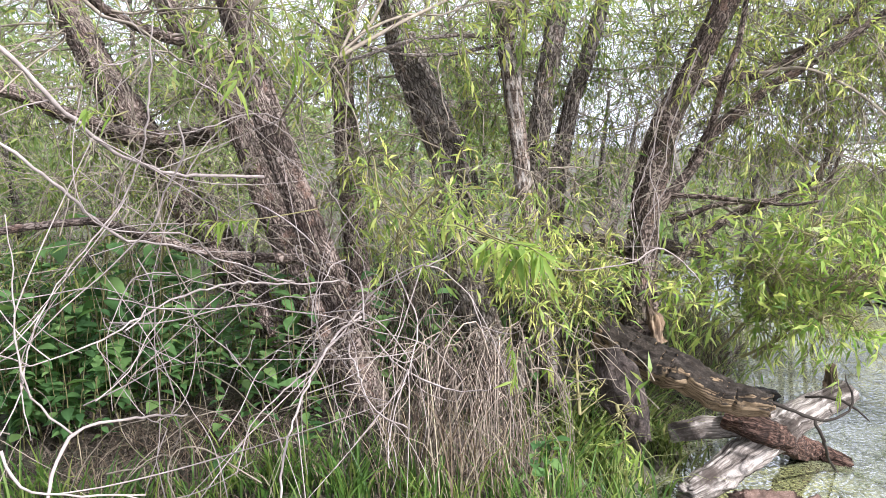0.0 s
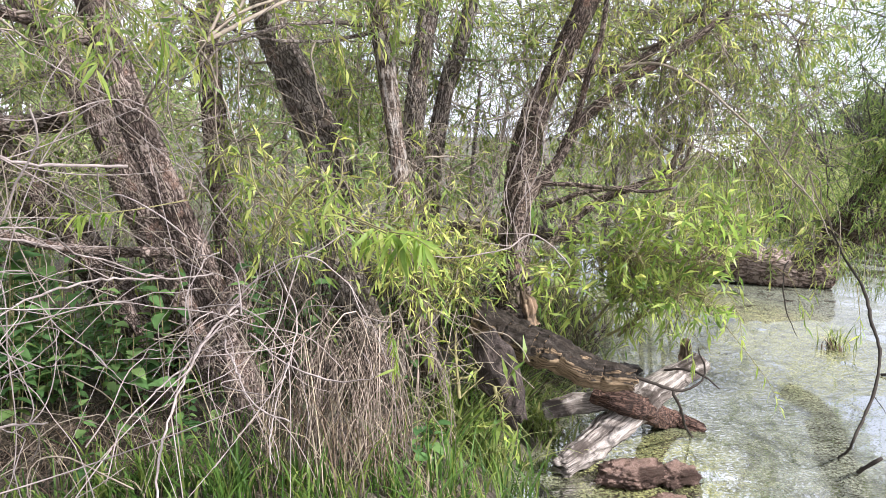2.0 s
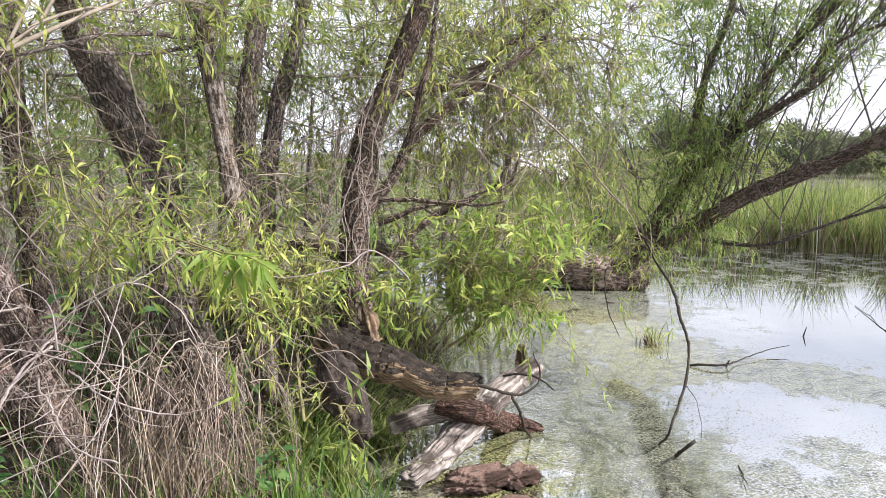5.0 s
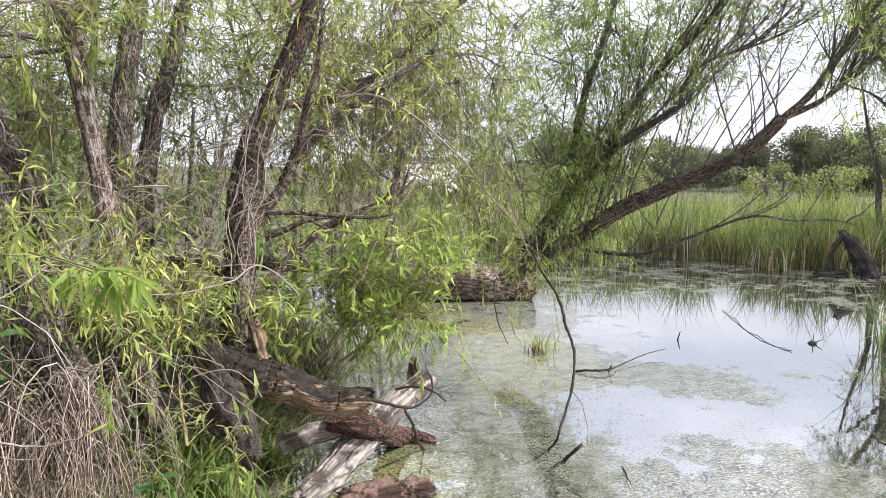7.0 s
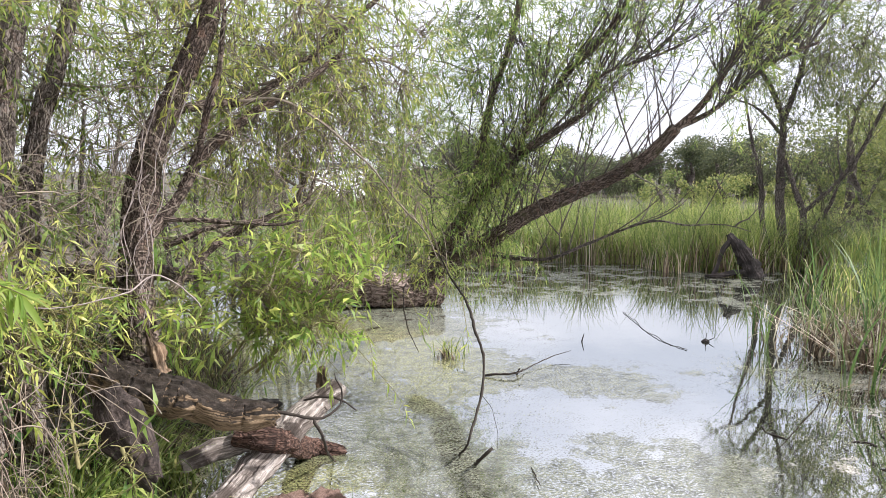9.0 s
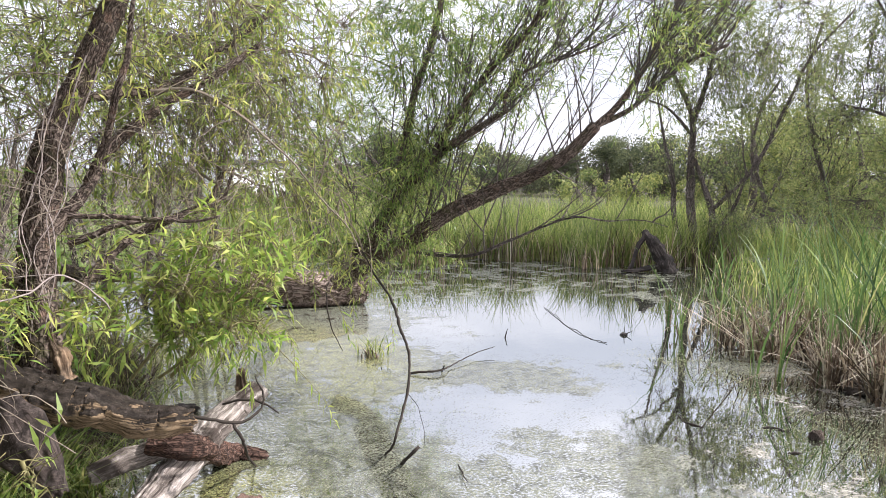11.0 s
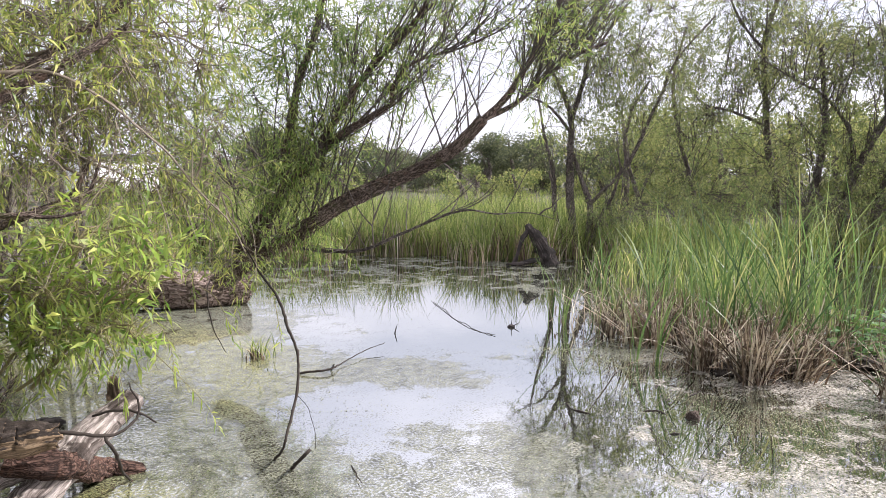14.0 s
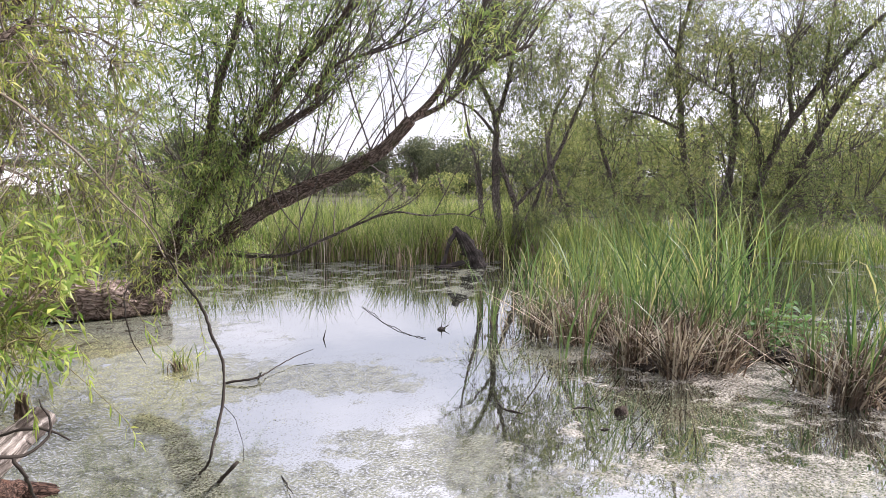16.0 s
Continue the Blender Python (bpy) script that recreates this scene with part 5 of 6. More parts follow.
def tuft_field(name, centres, n, spread, height, width, mat, label, category, seed, lean=0.35, bend=0.35, floor=True):
    g = np.random.default_rng(seed)
    c = np.asarray(centres, float)
    base = c[g.integers(0, len(c), n)] + np.concatenate([g.normal(0, 1, (n, 2)) * spread, np.zeros((n, 1))], 1)
    if floor:
        base[:, 2] = np.maximum(land(base[:, 0], base[:, 1]), -0.05) - 0.01
    h = height * g.uniform(0.5, 1.2, n)
    v, q, u = blades(base, h, g.normal(0, lean, (n, 2)), width * g.uniform(0.6, 1.2, n), np.abs(g.normal(0, bend, n)).clip(0, 0.95), g)
    return tagged(part(name, mesh_from(name, v, q, u), mat), label, category, kind="stuff")


bx, by = g.uniform(-4.5, 1.6, 900), g.uniform(2.3, 6.5, 900)
ok = land(bx, by) > 0.12
spots = np.stack([bx[ok], by[ok], 0 * bx[ok]], 1)
tuft_field("grass", spots[:160], 1100, 0.08, 0.26, 0.010, GRASS, "green bank grass among dead litter", "grass", 302)
tuft_field("grass", [(-0.22, 3.13, 0.40), (-0.49, 3.19, 0.40), (-0.71, 3.24, 0.40), (0.57, 3.51, 0.30), (1.03, 4.09, 0.20), (1.26, 4.56, 0.15), (0.90, 3.78, 0.20), (0.70, 3.39, 0.30)], 420, 0.16, 0.40, 0.013, GRASS, "long bright grass at the pond bank's edge", "grass", 303)
tuft_field("grass", [(1.19, 4.42, 0.20), (1.51, 4.85, 0.15), (0.96, 3.95, 0.25), (1.39, 4.37, 0.10), (0.81, 4.08, 0.30)], 600, 0.10, 0.38, 0.014, REED_BED, "long bright grass hanging over the water", "grass", 304, 0.6, 0.7)
tuft_field("dry_grass", [(-0.09, 3.19, 0.40), (0.02, 3.30, 0.40), (-0.18, 3.30, 0.40), (0.15, 3.30, 0.40), (0.24, 3.43, 0.40), (-0.16, 3.36, 0.40), (0.07, 3.13, 0.40)], 150, 0.12, 0.8, 0.0065, STRAW, "tall dead straw stems standing at the willow foot", "dry grass", 305, 0.32, 0.6)
tuft_field("dry_grass", [(-1.30, 3.63, 0.40), (-1.04, 3.78, 0.40), (-1.55, 3.49, 0.40), (0.63, 3.86, 0.30), (0.43, 3.53, 0.35), (-0.70, 3.78, 0.40)], 260, 0.22, 0.26, 0.005, STRAW, "matted dead straw on the bank", "dry grass", 306, 0.9, 0.8)


LITTER = leaf_material("dead_litter", [(0.0, (0.02, 0.013, 0.01)), (0.6, (0.085, 0.058, 0.046)), (1.0, (0.24, 0.185, 0.155))], 0.1, 0.8)
tuft_field("dry_grass", [(-0.30, 4.31, 0.40), (-0.08, 4.12, 0.40), (0.23, 4.26, 0.40), (0.47, 4.51, 0.40), (-0.46, 4.51, 0.40), (0.06, 4.51, 0.40)], 240, 0.18, 1.05, 0.007, LITTER, "tall brown dead stems standing round the willow stems", "dry grass", 308, 0.34, 0.4)
tuft_field("leaf_litter", [(-1.91, 3.36, 0.40), (-1.76, 3.63, 0.40), (-1.51, 3.78, 0.40), (-1.31, 3.94, 0.40), (-1.13, 4.12, 0.40), (-2.06, 3.94, 0.40), (-1.30, 3.36, 0.40), (-0.85, 3.63, 0.40), (-1.00, 3.30, 0.40)], 4200, 0.26, 0.10, 0.008, LITTER, "brown litter of dead leaves and twigs on the bank", "leaf litter", 309, 1.4, 0.7)


gg = np.random.default_rng(330)
edge = np.stack([gg.uniform(-1.9, 0.75, 34), gg.uniform(2.95, 3.3, 34), np.full(34, 0.4)], 1)
tuft_field("grass", edge, 620, 0.06, 0.30, 0.012, GRASS, "bright tufts of long grass along the path's edge", "grass", 331, 0.3, 0.45)
tuft_field("grass", edge[::3], 260, 0.10, 0.34, 0.006, STRAW, "dry blades among the grass tufts", "grass", 332, 0.4, 0.5)

behind = np.stack([gg.uniform(-1.6, 1.5, 60), gg.uniform(5.3, 8.2, 60), np.full(60, 0.4)], 1)
tuft_field("dry_grass", behind, 1500, 0.16, 0.75, 0.011, LITTER, "tall brown dead stems behind the willow stems", "dry grass", 337, 0.4, 0.45)
tuft_field("grass", behind[::2], 700, 0.18, 0.6, 0.013, GRASS, "rank green grass behind the willow stems", "grass", 338, 0.4, 0.5)

shore = [(1.75, 5.2, 0.1), (1.95, 5.6, 0.1), (2.15, 6.0, 0.1), (2.35, 6.35, 0.1), (2.45, 6.65, 0.1), (2.6, 7.0, 0.1), (2.8, 7.5, 0.1)]
tuft_field("dry_grass", shore, 900, 0.16, 0.5, 0.010, LITTER, "matted dead stems along the far side of the bank", "dry grass", 335, 0.6, 0.5)
tuft_field("grass", shore, 600, 0.18, 0.5, 0.013, REED_BED, "long grass hanging over the bank's edge", "grass", 336, 0.5, 0.5)
tuft_field("dry_grass", [(1.36, 4.62, 0.1), (1.50, 4.76, 0.1), (1.62, 4.92, 0.1), (1.25, 4.70, 0.1)], 420, 0.11, 0.42, 0.009, LITTER, "dark dead stems matted under the fallen logs", "dry grass", 333, 0.8, 0.5)
tuft_field("grass", [(1.36, 4.62, 0.1), (1.55, 4.80, 0.1), (1.2, 4.6, 0.1)], 160, 0.13, 0.45, 0.013, REED_BED, "long bright grass behind the fallen log", "grass", 334, 0.5, 0.5)


def fringe(name, centre, spread, n, seed, mat, label):
    """Dead stems bent over and hanging down like a curtain."""
    g = np.random.default_rng(seed)
    soup = Soup()
    for _ in range(n):
        x, y, z = np.asarray(centre) + g.normal(0, 1, 3) * np.asarray(spread)
        out = np.array([g.normal(0.0, 0.12), -abs(g.normal(0.16, 0.09))])
        low = float(land(x, y)) + g.uniform(0.02, 0.25)
        p = [(x - out[0] * 0.4, y + 0.12, z - 0.22), (x, y, z), (x + out[0] * 0.6, y + out[1] * 0.6, z - 0.03 - 0.10 * g.random()), (x + out[0], y + out[1], (z + low) / 2), (x + out[0] * 1.1 + g.normal(0, 0.03), y + out[1] * 1.1, low)]
        p = spline(p, 0.08)
        k = g.uniform(0.002, 0.0048)
        tube(soup, p, np.linspace(k, k * 0.5, len(p)), 3)
    return tagged(part(name, soup.mesh(name), mat), label, "dry grass", kind="stuff")


STRAW_STEM = twig_bark("straw_stem", (0.06, 0.042, 0.034), (0.44, 0.355, 0.285))
fringe("hanging_straw", (0.02, 3.52, 0.90), (0.15, 0.10, 0.12), 60, 341, STRAW_STEM, "curtain of bent dead stems hanging at the willow foot")
fringe("hanging_straw", (0.28, 3.62, 0.92), (0.13, 0.10, 0.12), 60, 342, STRAW_STEM, "curtain of bent dead stems hanging at the willow foot")
fringe("hanging_straw", (0.14, 3.50, 0.96), (0.10, 0.08, 0.10), 34, 343, STRAW_STEM, "curtain of bent dead stems hanging at the willow foot")


def broad_leaf(length, width):
    """A pointed oval leaf, folded along its midrib."""
    u = np.linspace(0, 1, 6)
    w = width * np.array([0.08, 0.75, 1.0, 0.8, 0.42, 0.02]) / 2
    z = -0.25 * length * u**2
    v = np.stack([np.stack([s * w, u * length, z + abs(s) * w * 0.35], 1) for s in (-1, 0, 1)], 1).reshape(-1, 3)
    q = [(3 * i + j, 3 * i + j + 1, 3 * i + j + 4, 3 * i + j + 3) for i in range(5) for j in range(2)]
    return mesh_from("leaf", v, q)


LEAF_OVAL, LEAF_LANCE = broad_leaf(0.10, 0.064), broad_leaf(0.10, 0.014)
LEAF_OVAL.materials.append(LEAF_WEED), LEAF_LANCE.materials.append(LEAF_YOUNG)


def weed(place, tall, seed, label, leaf_me=LEAF_OVAL, pairs=6, name="weed", group="broad-leaved weeds"):
    g = np.random.default_rng(seed)
    thing = empty(name, place, label, "plant", group)
    top = Vector((g.normal(0, 0.12) * tall, g.normal(0, 0.12) * tall, tall))
    soup = Soup()
    stem = spline([(0, 0, 0), tuple(top * 0.5 + Vector((0.02, 0, 0))), tuple(top)], 0.05)
    tube(soup, stem, np.linspace(0.004, 0.002, len(stem)), 5)
    stalk = part("stem", soup.mesh("stem"), TWIG_GREEN, thing)
    for i in range(pairs):
        at = stem[int((0.25 + 0.72 * i / pairs) * (len(stem) - 1))]
        turn = g.uniform(0, 360)
        for side in (0, 180):
            ob = new("leaf", leaf_me)
            ob.parent = stalk
            ob.matrix_basis = pose(*at, g.uniform(-25, 25), g.uniform(-15, 15), turn + side + g.uniform(-20, 20)) @ Matrix.Scale(g.uniform(0.6, 1.25), 4)
    return thing


weeds = [weed((0, 0, -50), 0.45 + 0.12 * i, 310 + i, "broad-leaved green weed growing on the shady bank") for i in range(4)]
g = np.random.default_rng(320)
wx = [(-2.3, 3.8), (-2.0, 4.2), (-2.1, 4.1), (-1.5, 4.4), (-2.4, 3.8), (-1.1, 4.2), (-1.8, 4.6), (-2.6, 4.4), (-0.9, 4.6), (-0.6, 4.9), (-2.9, 4.9), (-2.0, 5.1), (-1.2, 5.0), (-0.3, 4.7), (0.2, 4.8), (-2.4, 5.6), (-1.6, 5.8), (-0.7, 5.7), (-3.2, 5.8)]
for i in range(200):
    cx, cy = wx[g.integers(0, len(wx))]
    x, y = cx + g.normal(0, 0.3), cy + g.normal(0, 0.3)
    m = pose(x, y, float(land(x, y)) - 0.01, 0, 0, g.uniform(0, 360)) @ Matrix.Scale(g.uniform(0.7, 1.3), 4)
    copy_thing(weeds[i % 4], m)
for i in range(36):
    x, y = g.uniform(-3.1, -1.7), g.uniform(3.9, 5.2)
    copy_thing(weeds[i % 4], pose(x, y, float(land(x, y)) - 0.01, 0, 0, g.uniform(0, 360)) @ Matrix.Scale(g.uniform(1.3, 2.0), 4))
for i, ob in enumerate(weeds):
    ob.matrix_basis = pose(-2.0 - 0.35 * i, 3.8 + 0.2 * i, 0.4)
for i, (p, h) in enumerate((((0.42, 3.35, 0.35), 0.3), ((0.52, 3.53, 0.35), 0.22), ((-1.06, 3.30, 0.40), 0.22), ((-0.60, 3.94, 0.40), 0.3), ((0.33, 4.21, 0.40), 0.5), ((0.53, 4.31, 0.40), 0.55))):
    weed(p, h, 340 + i, "small bright green seedling on the bank", LEAF_OVAL, 4, "seedling", "bank seedlings")


def near_sprig(pts, n, seed, label, size=1.0):
    """A twig close to the path with each narrow leaf its own piece."""
    g = np.random.default_rng(seed)
    thing = empty("willow_sprig", pts[0], label, "twig", "near willow sprigs")
    path = spline(pts, 0.02)
    soup = Soup()
    tube(soup, path, np.linspace(0.003, 0.001, len(path)), 5)
    stalk = hang(part("stem", soup.mesh("stem"), TWIG_GREEN), thing)
    for i in range(n):
        k = int((0.5 + 0.5 * ((i + g.random()) / n) ** 0.7) * (len(path) - 1))
        d = path[min(k + 1, len(path) - 1)] - path[max(k - 1, 0)]
        d = d / (np.linalg.norm(d) + 1e-9) + g.normal(0, 0.85, 3) + np.array([0, 0, -0.65])
        ob = new("leaf", LEAF_LANCE)
        ob.matrix_basis = Matrix.Translation(path[k]) @ Vector(d).to_track_quat("Y", "Z").to_matrix().to_4x4() @ pose(0, 0, 0, 0, g.uniform(-60, 60)) @ Matrix.Scale(size * g.uniform(0.45, 1.0), 4)
        ob.parent = stalk
    return thing


SPRIG = "young willow sprig with bright yellow-green drooping leaves"
near_sprig([(0.039, 1.946, 1.796), (0.127, 1.811, 1.772), (0.185, 1.724, 1.746), (0.211, 1.681, 1.717)], 40, 401, SPRIG, 1.1)
near_sprig([(0.089, 1.844, 1.791), (0.154, 1.738, 1.773), (0.2, 1.682, 1.769), (0.238, 1.636, 1.749)], 28, 402, SPRIG, 1.05)
near_sprig([(0.064, 1.895, 1.779), (0.113, 1.812, 1.744), (0.148, 1.769, 1.713)], 16, 416, SPRIG)
near_sprig([(-0.24, 2.49, 1.97), (-0.20, 2.39, 1.82), (-0.08, 2.29, 1.77), (0.03, 2.19, 1.76)], 10, 403, SPRIG)
near_sprig([(0.31, 3.29, 1.22), (0.31, 3.16, 1.12), (0.32, 3.14, 1.02)], 14, 411, SPRIG)
near_sprig([(0.34, 3.17, 1.08), (0.32, 3.09, 1.01), (0.30, 3.03, 0.97)], 14, 412, SPRIG)
near_sprig([(-0.67, 2.17, 2.33), (-0.60, 2.10, 2.26), (-0.56, 2.01, 2.20), (-0.56, 1.97, 2.15)], 10, 404, SPRIG)
near_sprig([(-0.50, 2.30, 2.45), (-0.47, 2.27, 2.38), (-0.44, 2.24, 2.26), (-0.46, 2.25, 2.19)], 12, 405, SPRIG)
near_sprig([(-0.95, 2.20, 2.11), (-0.95, 2.09, 2.09), (-0.97, 2.03, 2.10), (-0.97, 1.97, 2.11)], 10, 406, SPRIG)
near_sprig([(-0.50, 2.85, 1.76), (-0.63, 2.61, 1.75), (-0.72, 2.49, 1.75), (-0.79, 2.36, 1.76)], 22, 407, SPRIG)
near_sprig([(0.08, 2.61, 1.92), (0.06, 2.51, 1.82), (-0.00, 2.40, 1.76)], 14, 408, SPRIG)
near_sprig([(2.43, 4.06, 1.16), (2.46, 3.89, 1.03), (2.49, 3.83, 0.89), (2.48, 3.79, 0.72)], 16, 413, SPRIG)
near_sprig([(2.21, 4.04, 1.03), (2.21, 3.95, 0.90), (2.19, 3.86, 0.78), (2.19, 3.81, 0.61)], 14, 414, SPRIG)
near_sprig([(2.84, 4.04, 1.20), (2.85, 3.90, 1.15), (2.89, 3.83, 1.00), (2.90, 3.78, 0.85)], 12, 415, SPRIG)
near_sprig([(3.32, 3.90, 1.10), (3.32, 3.85, 0.91), (3.31, 3.81, 0.75)], 8, 409, SPRIG)
near_sprig([(2.46, 3.97, 0.87), (2.54, 3.74, 0.68), (2.60, 3.64, 0.55), (2.62, 3.57, 0.42)], 12, 410, SPRIG)

tuft_field("pond_tuft", [(4.93, 5.97, 0.00), (4.94, 5.89, 0.00), (4.93, 6.04, 0.00)], 40, 0.05, 0.32, 0.012, REED_BED, "small tuft of green blades standing in the pond", "grass", 730, 0.35, 0.4, False)
tuft_field("pond_tuft", [(4.84, 5.94, 0.00), (4.88, 5.88, 0.00)], 40, 0.05, 0.16, 0.01, REED_DEAD, "small dark dead tuft standing in the pond", "grass", 731, 0.5, 0.4, False)

# ---- thickets behind the willows ----
BUSH = "dense green willow thicket behind the bank trees"
for q, (c, rad, nt) in enumerate((((-3.96, 6.92, 1.36), (1.8, 1.4, 1.4), 560), ((-2.57, 8.09, 1.58), (1.8, 1.4, 1.5), 560), ((-0.43, 8.48, 1.55), (1.8, 1.4, 1.5), 560), ((1.87, 9.30, 1.51), (1.6, 1.2, 1.3), 110),
                                  ((4.32, 10.63, 1.27), (1.6, 1.2, 0.7), 70), ((5.28, 10.76, 1.22), (2.2, 1.5, 0.9), 170), ((-3.56, 8.72, 3.20), (2.6, 1.5, 1.5), 560), ((0.50, 9.87, 3.51), (2.6, 1.5, 1.6), 520),
                                  ((4.14, 11.66, 3.78), (2.6, 1.5, 1.4), 100), ((5.32, 11.23, 3.38), (2.6, 1.6, 1.6), 190), ((-4.72, 5.83, 1.83), (1.6, 1.6, 1.8), 500), ((0.83, 8.90, 3.13), (2.0, 1.4, 1.3), 420), ((-5.4, 7.6, 3.5), (2.2, 1.4, 1.5), 420))):
    foot = (c[0], c[1], float(land(c[0], c[1])))
    stems = [("stem", [(foot[0] + 0.25 * a, foot[1] + 0.2 * b, foot[2]), (foot[0] + 0.5 * a, foot[1] + 0.4 * b, (foot[2] + c[2]) / 2), (foot[0] + a, foot[1] + b, c[2] + 0.9 * rad[2])], (0.05, 0.04, 0.018)) for a, b in ((-0.9, 0.2), (0.1, -0.6), (0.8, 0.5))]
    tree("willow_thicket", BUSH, foot, stems, [(c, rad, 36, int(nt * (1.45 if c[0] < -2 else 1.0)), 1.0)], (BARK_FAR, TWIG, LEAF_BACK), 500 + q, leaf=(0.10, 0.016), spacing=0.035, twig_len=0.7, group="willow thicket", category="bush", clump=1.2, gaps=0.3)

# ---- reeds ----
def reed_clump(place, spread, n_green, tall, n_dead, seed, label, lean=0.2):
    """Green blades one by one, over a skirt of standing and fallen dead stalks."""
    g = np.random.default_rng(seed)
    thing = empty("reed_clump", (place[0], place[1], 0), label, "reeds", "reed clumps")
    n = max(3, int(n_green * (0.5 if n_dead > 140 else 0.85)))
    b = np.concatenate([g.normal(0, 0.42, (n, 2)) * spread, np.full((n, 1), -0.03)], 1)
    toward = g.normal(0, 0.1, 2)
    tall *= g.uniform(0.82, 1.22)
    v, q, u = blades(b, tall * g.uniform(0.2, 1.0, n) ** 0.7 * 1.25, toward + g.normal(0, lean * 1.25, (n, 2)), 0.02 * g.uniform(0.5, 1.25, n), np.abs(g.normal(0, 0.34, n)).clip(0, 0.95), g, 6)
    v, u = v.reshape(n, 14, 3), u.reshape(n, 14, 2)
    for i in range(n):
        part("blade", mesh_from("blade", v[i], q[:6], u[i]), REED, thing)
    for name, n, h, w, le, spr, z in (("straw_skirt", int(n_dead * 0.42), 0.52, 0.02, 0.3, 0.5, 0.0), ("fallen_straw", int(n_dead * 0.42), 0.40, 0.017, 1.0, 0.6, 0.34)):
        if not n:
            continue
        b = np.concatenate([g.normal(0, 1, (n, 2)) * spread * spr, g.uniform(-0.03, z - 0.02, (n, 1)) if z else np.full((n, 1), -0.03)], 1)
        v, q, u = blades(b, h * g.uniform(0.45, 1.15, n) ** 1.5 * (0.6 if z else 1.15), toward + g.normal(0, le, (n, 2)) * g.choice((0.6, 0.8, 2.2), (n, 1)), w * g.uniform(0.5, 1.25, n), np.abs(g.normal(0, 0.5 if z else 0.1, n)).clip(0, 0.95), g, 3, 1.15)
        v[:, 2] = np.maximum(v[:, 2], -0.04)
        tagged(part(name, mesh_from(name, v, q, u), REED_DEAD, thing), kind="stuff")
    return thing


BOTH, TALL, DEADR = "tall green reeds over a skirt of dead straw", "tall slender green reeds in shallow water", "collapsed brown dead reeds at the water's edge"
for q, (x, y, s, n, h, d, lab) in enumerate((
    (8.5, 4.2, 0.26, 13, 1.05, 30, TALL), (8.9, 3.9, 0.35, 20, 1.1, 80, BOTH), (8.3, 3.5, 0.24, 13, 1.2, 170, BOTH), (7.95, 2.95, 0.2, 16, 1.2, 260, BOTH), (7.15, 2.75, 0.05, 8, 1.0, 4, TALL), (7.2, 2.55, 0.05, 9, 1.1, 4, TALL),
    (7.4, 2.15, 0.17, 14, 1.2, 396, DEADR), (7.15, 1.62, 0.15, 8, 1.2, 432, DEADR), (7.55, 1.3, 0.17, 14, 1.2, 360, DEADR), (8.0, 1.6, 0.32, 40, 1.72, 330, BOTH), (8.3, 2.2, 0.32, 52, 1.72, 330, BOTH), (8.7, 1.5, 0.3, 64, 1.84, 120, BOTH),
    (9.2, 2.4, 0.4, 42, 1.65, 60, BOTH), (9.6, 3.4, 0.3, 22, 1.49, 40, TALL), (10.4, 2.2, 0.35, 34, 1.72, 40, TALL), (10.8, 3.8, 0.3, 20, 1.55, 30, TALL), (8.4, 1.1, 0.18, 30, 1.49, 192, DEADR), (9.0, 1.0, 0.3, 43, 1.61, 80, BOTH),
    (7.3, 0.45, 0.15, 26, 1.4, 240, BOTH), (7.0, 0.1, 0.16, 30, 1.3, 336, DEADR), (7.7, 0.0, 0.3, 55, 1.5, 200, BOTH), (7.4, -0.45, 0.3, 49, 1.5, 240, BOTH), (8.3, -0.3, 0.4, 74, 1.72, 100, BOTH), (7.8, -1.1, 0.4, 68, 1.5, 200, BOTH),
    (8.75, 3.1, 0.3, 14, 1.3, 340, BOTH), (8.5, 2.6, 0.28, 12, 1.4, 340, BOTH), (9.2, -0.8, 0.35, 60, 1.72, 60, BOTH), (6.6, -0.35, 0.12, 6, 0.9, 60, DEADR), (11.6, 5.0, 0.4, 18, 1.49, 20, TALL), (12.4, 3.0, 0.5, 30, 1.72, 20, TALL), (9.0, 1.9, 0.45, 40, 1.7, 60, BOTH), (9.9, 1.6, 0.5, 38, 1.75, 40, TALL), (9.7, 2.9, 0.4, 18, 1.5, 40, TALL))):
    reed_clump((x, y), s, n, h, d, 600 + q, lab)
for q, (x, y, a, b) in enumerate(((7.75, 1.7, 0.55, 0.5), (8.6, 1.4, 0.7, 0.5), (7.75, -0.1, 0.6, 0.5), (8.6, -0.6, 0.8, 0.6), (9.4, 2.2, 0.9, 0.7), (8.7, 0.85, 0.5, 0.3))):
    lump("mud_bank", (x, y, -0.045), (a, b, 0.10), 20 + q, MUD, "low dark mud bank matted with roots under the reeds", "mud", 4)


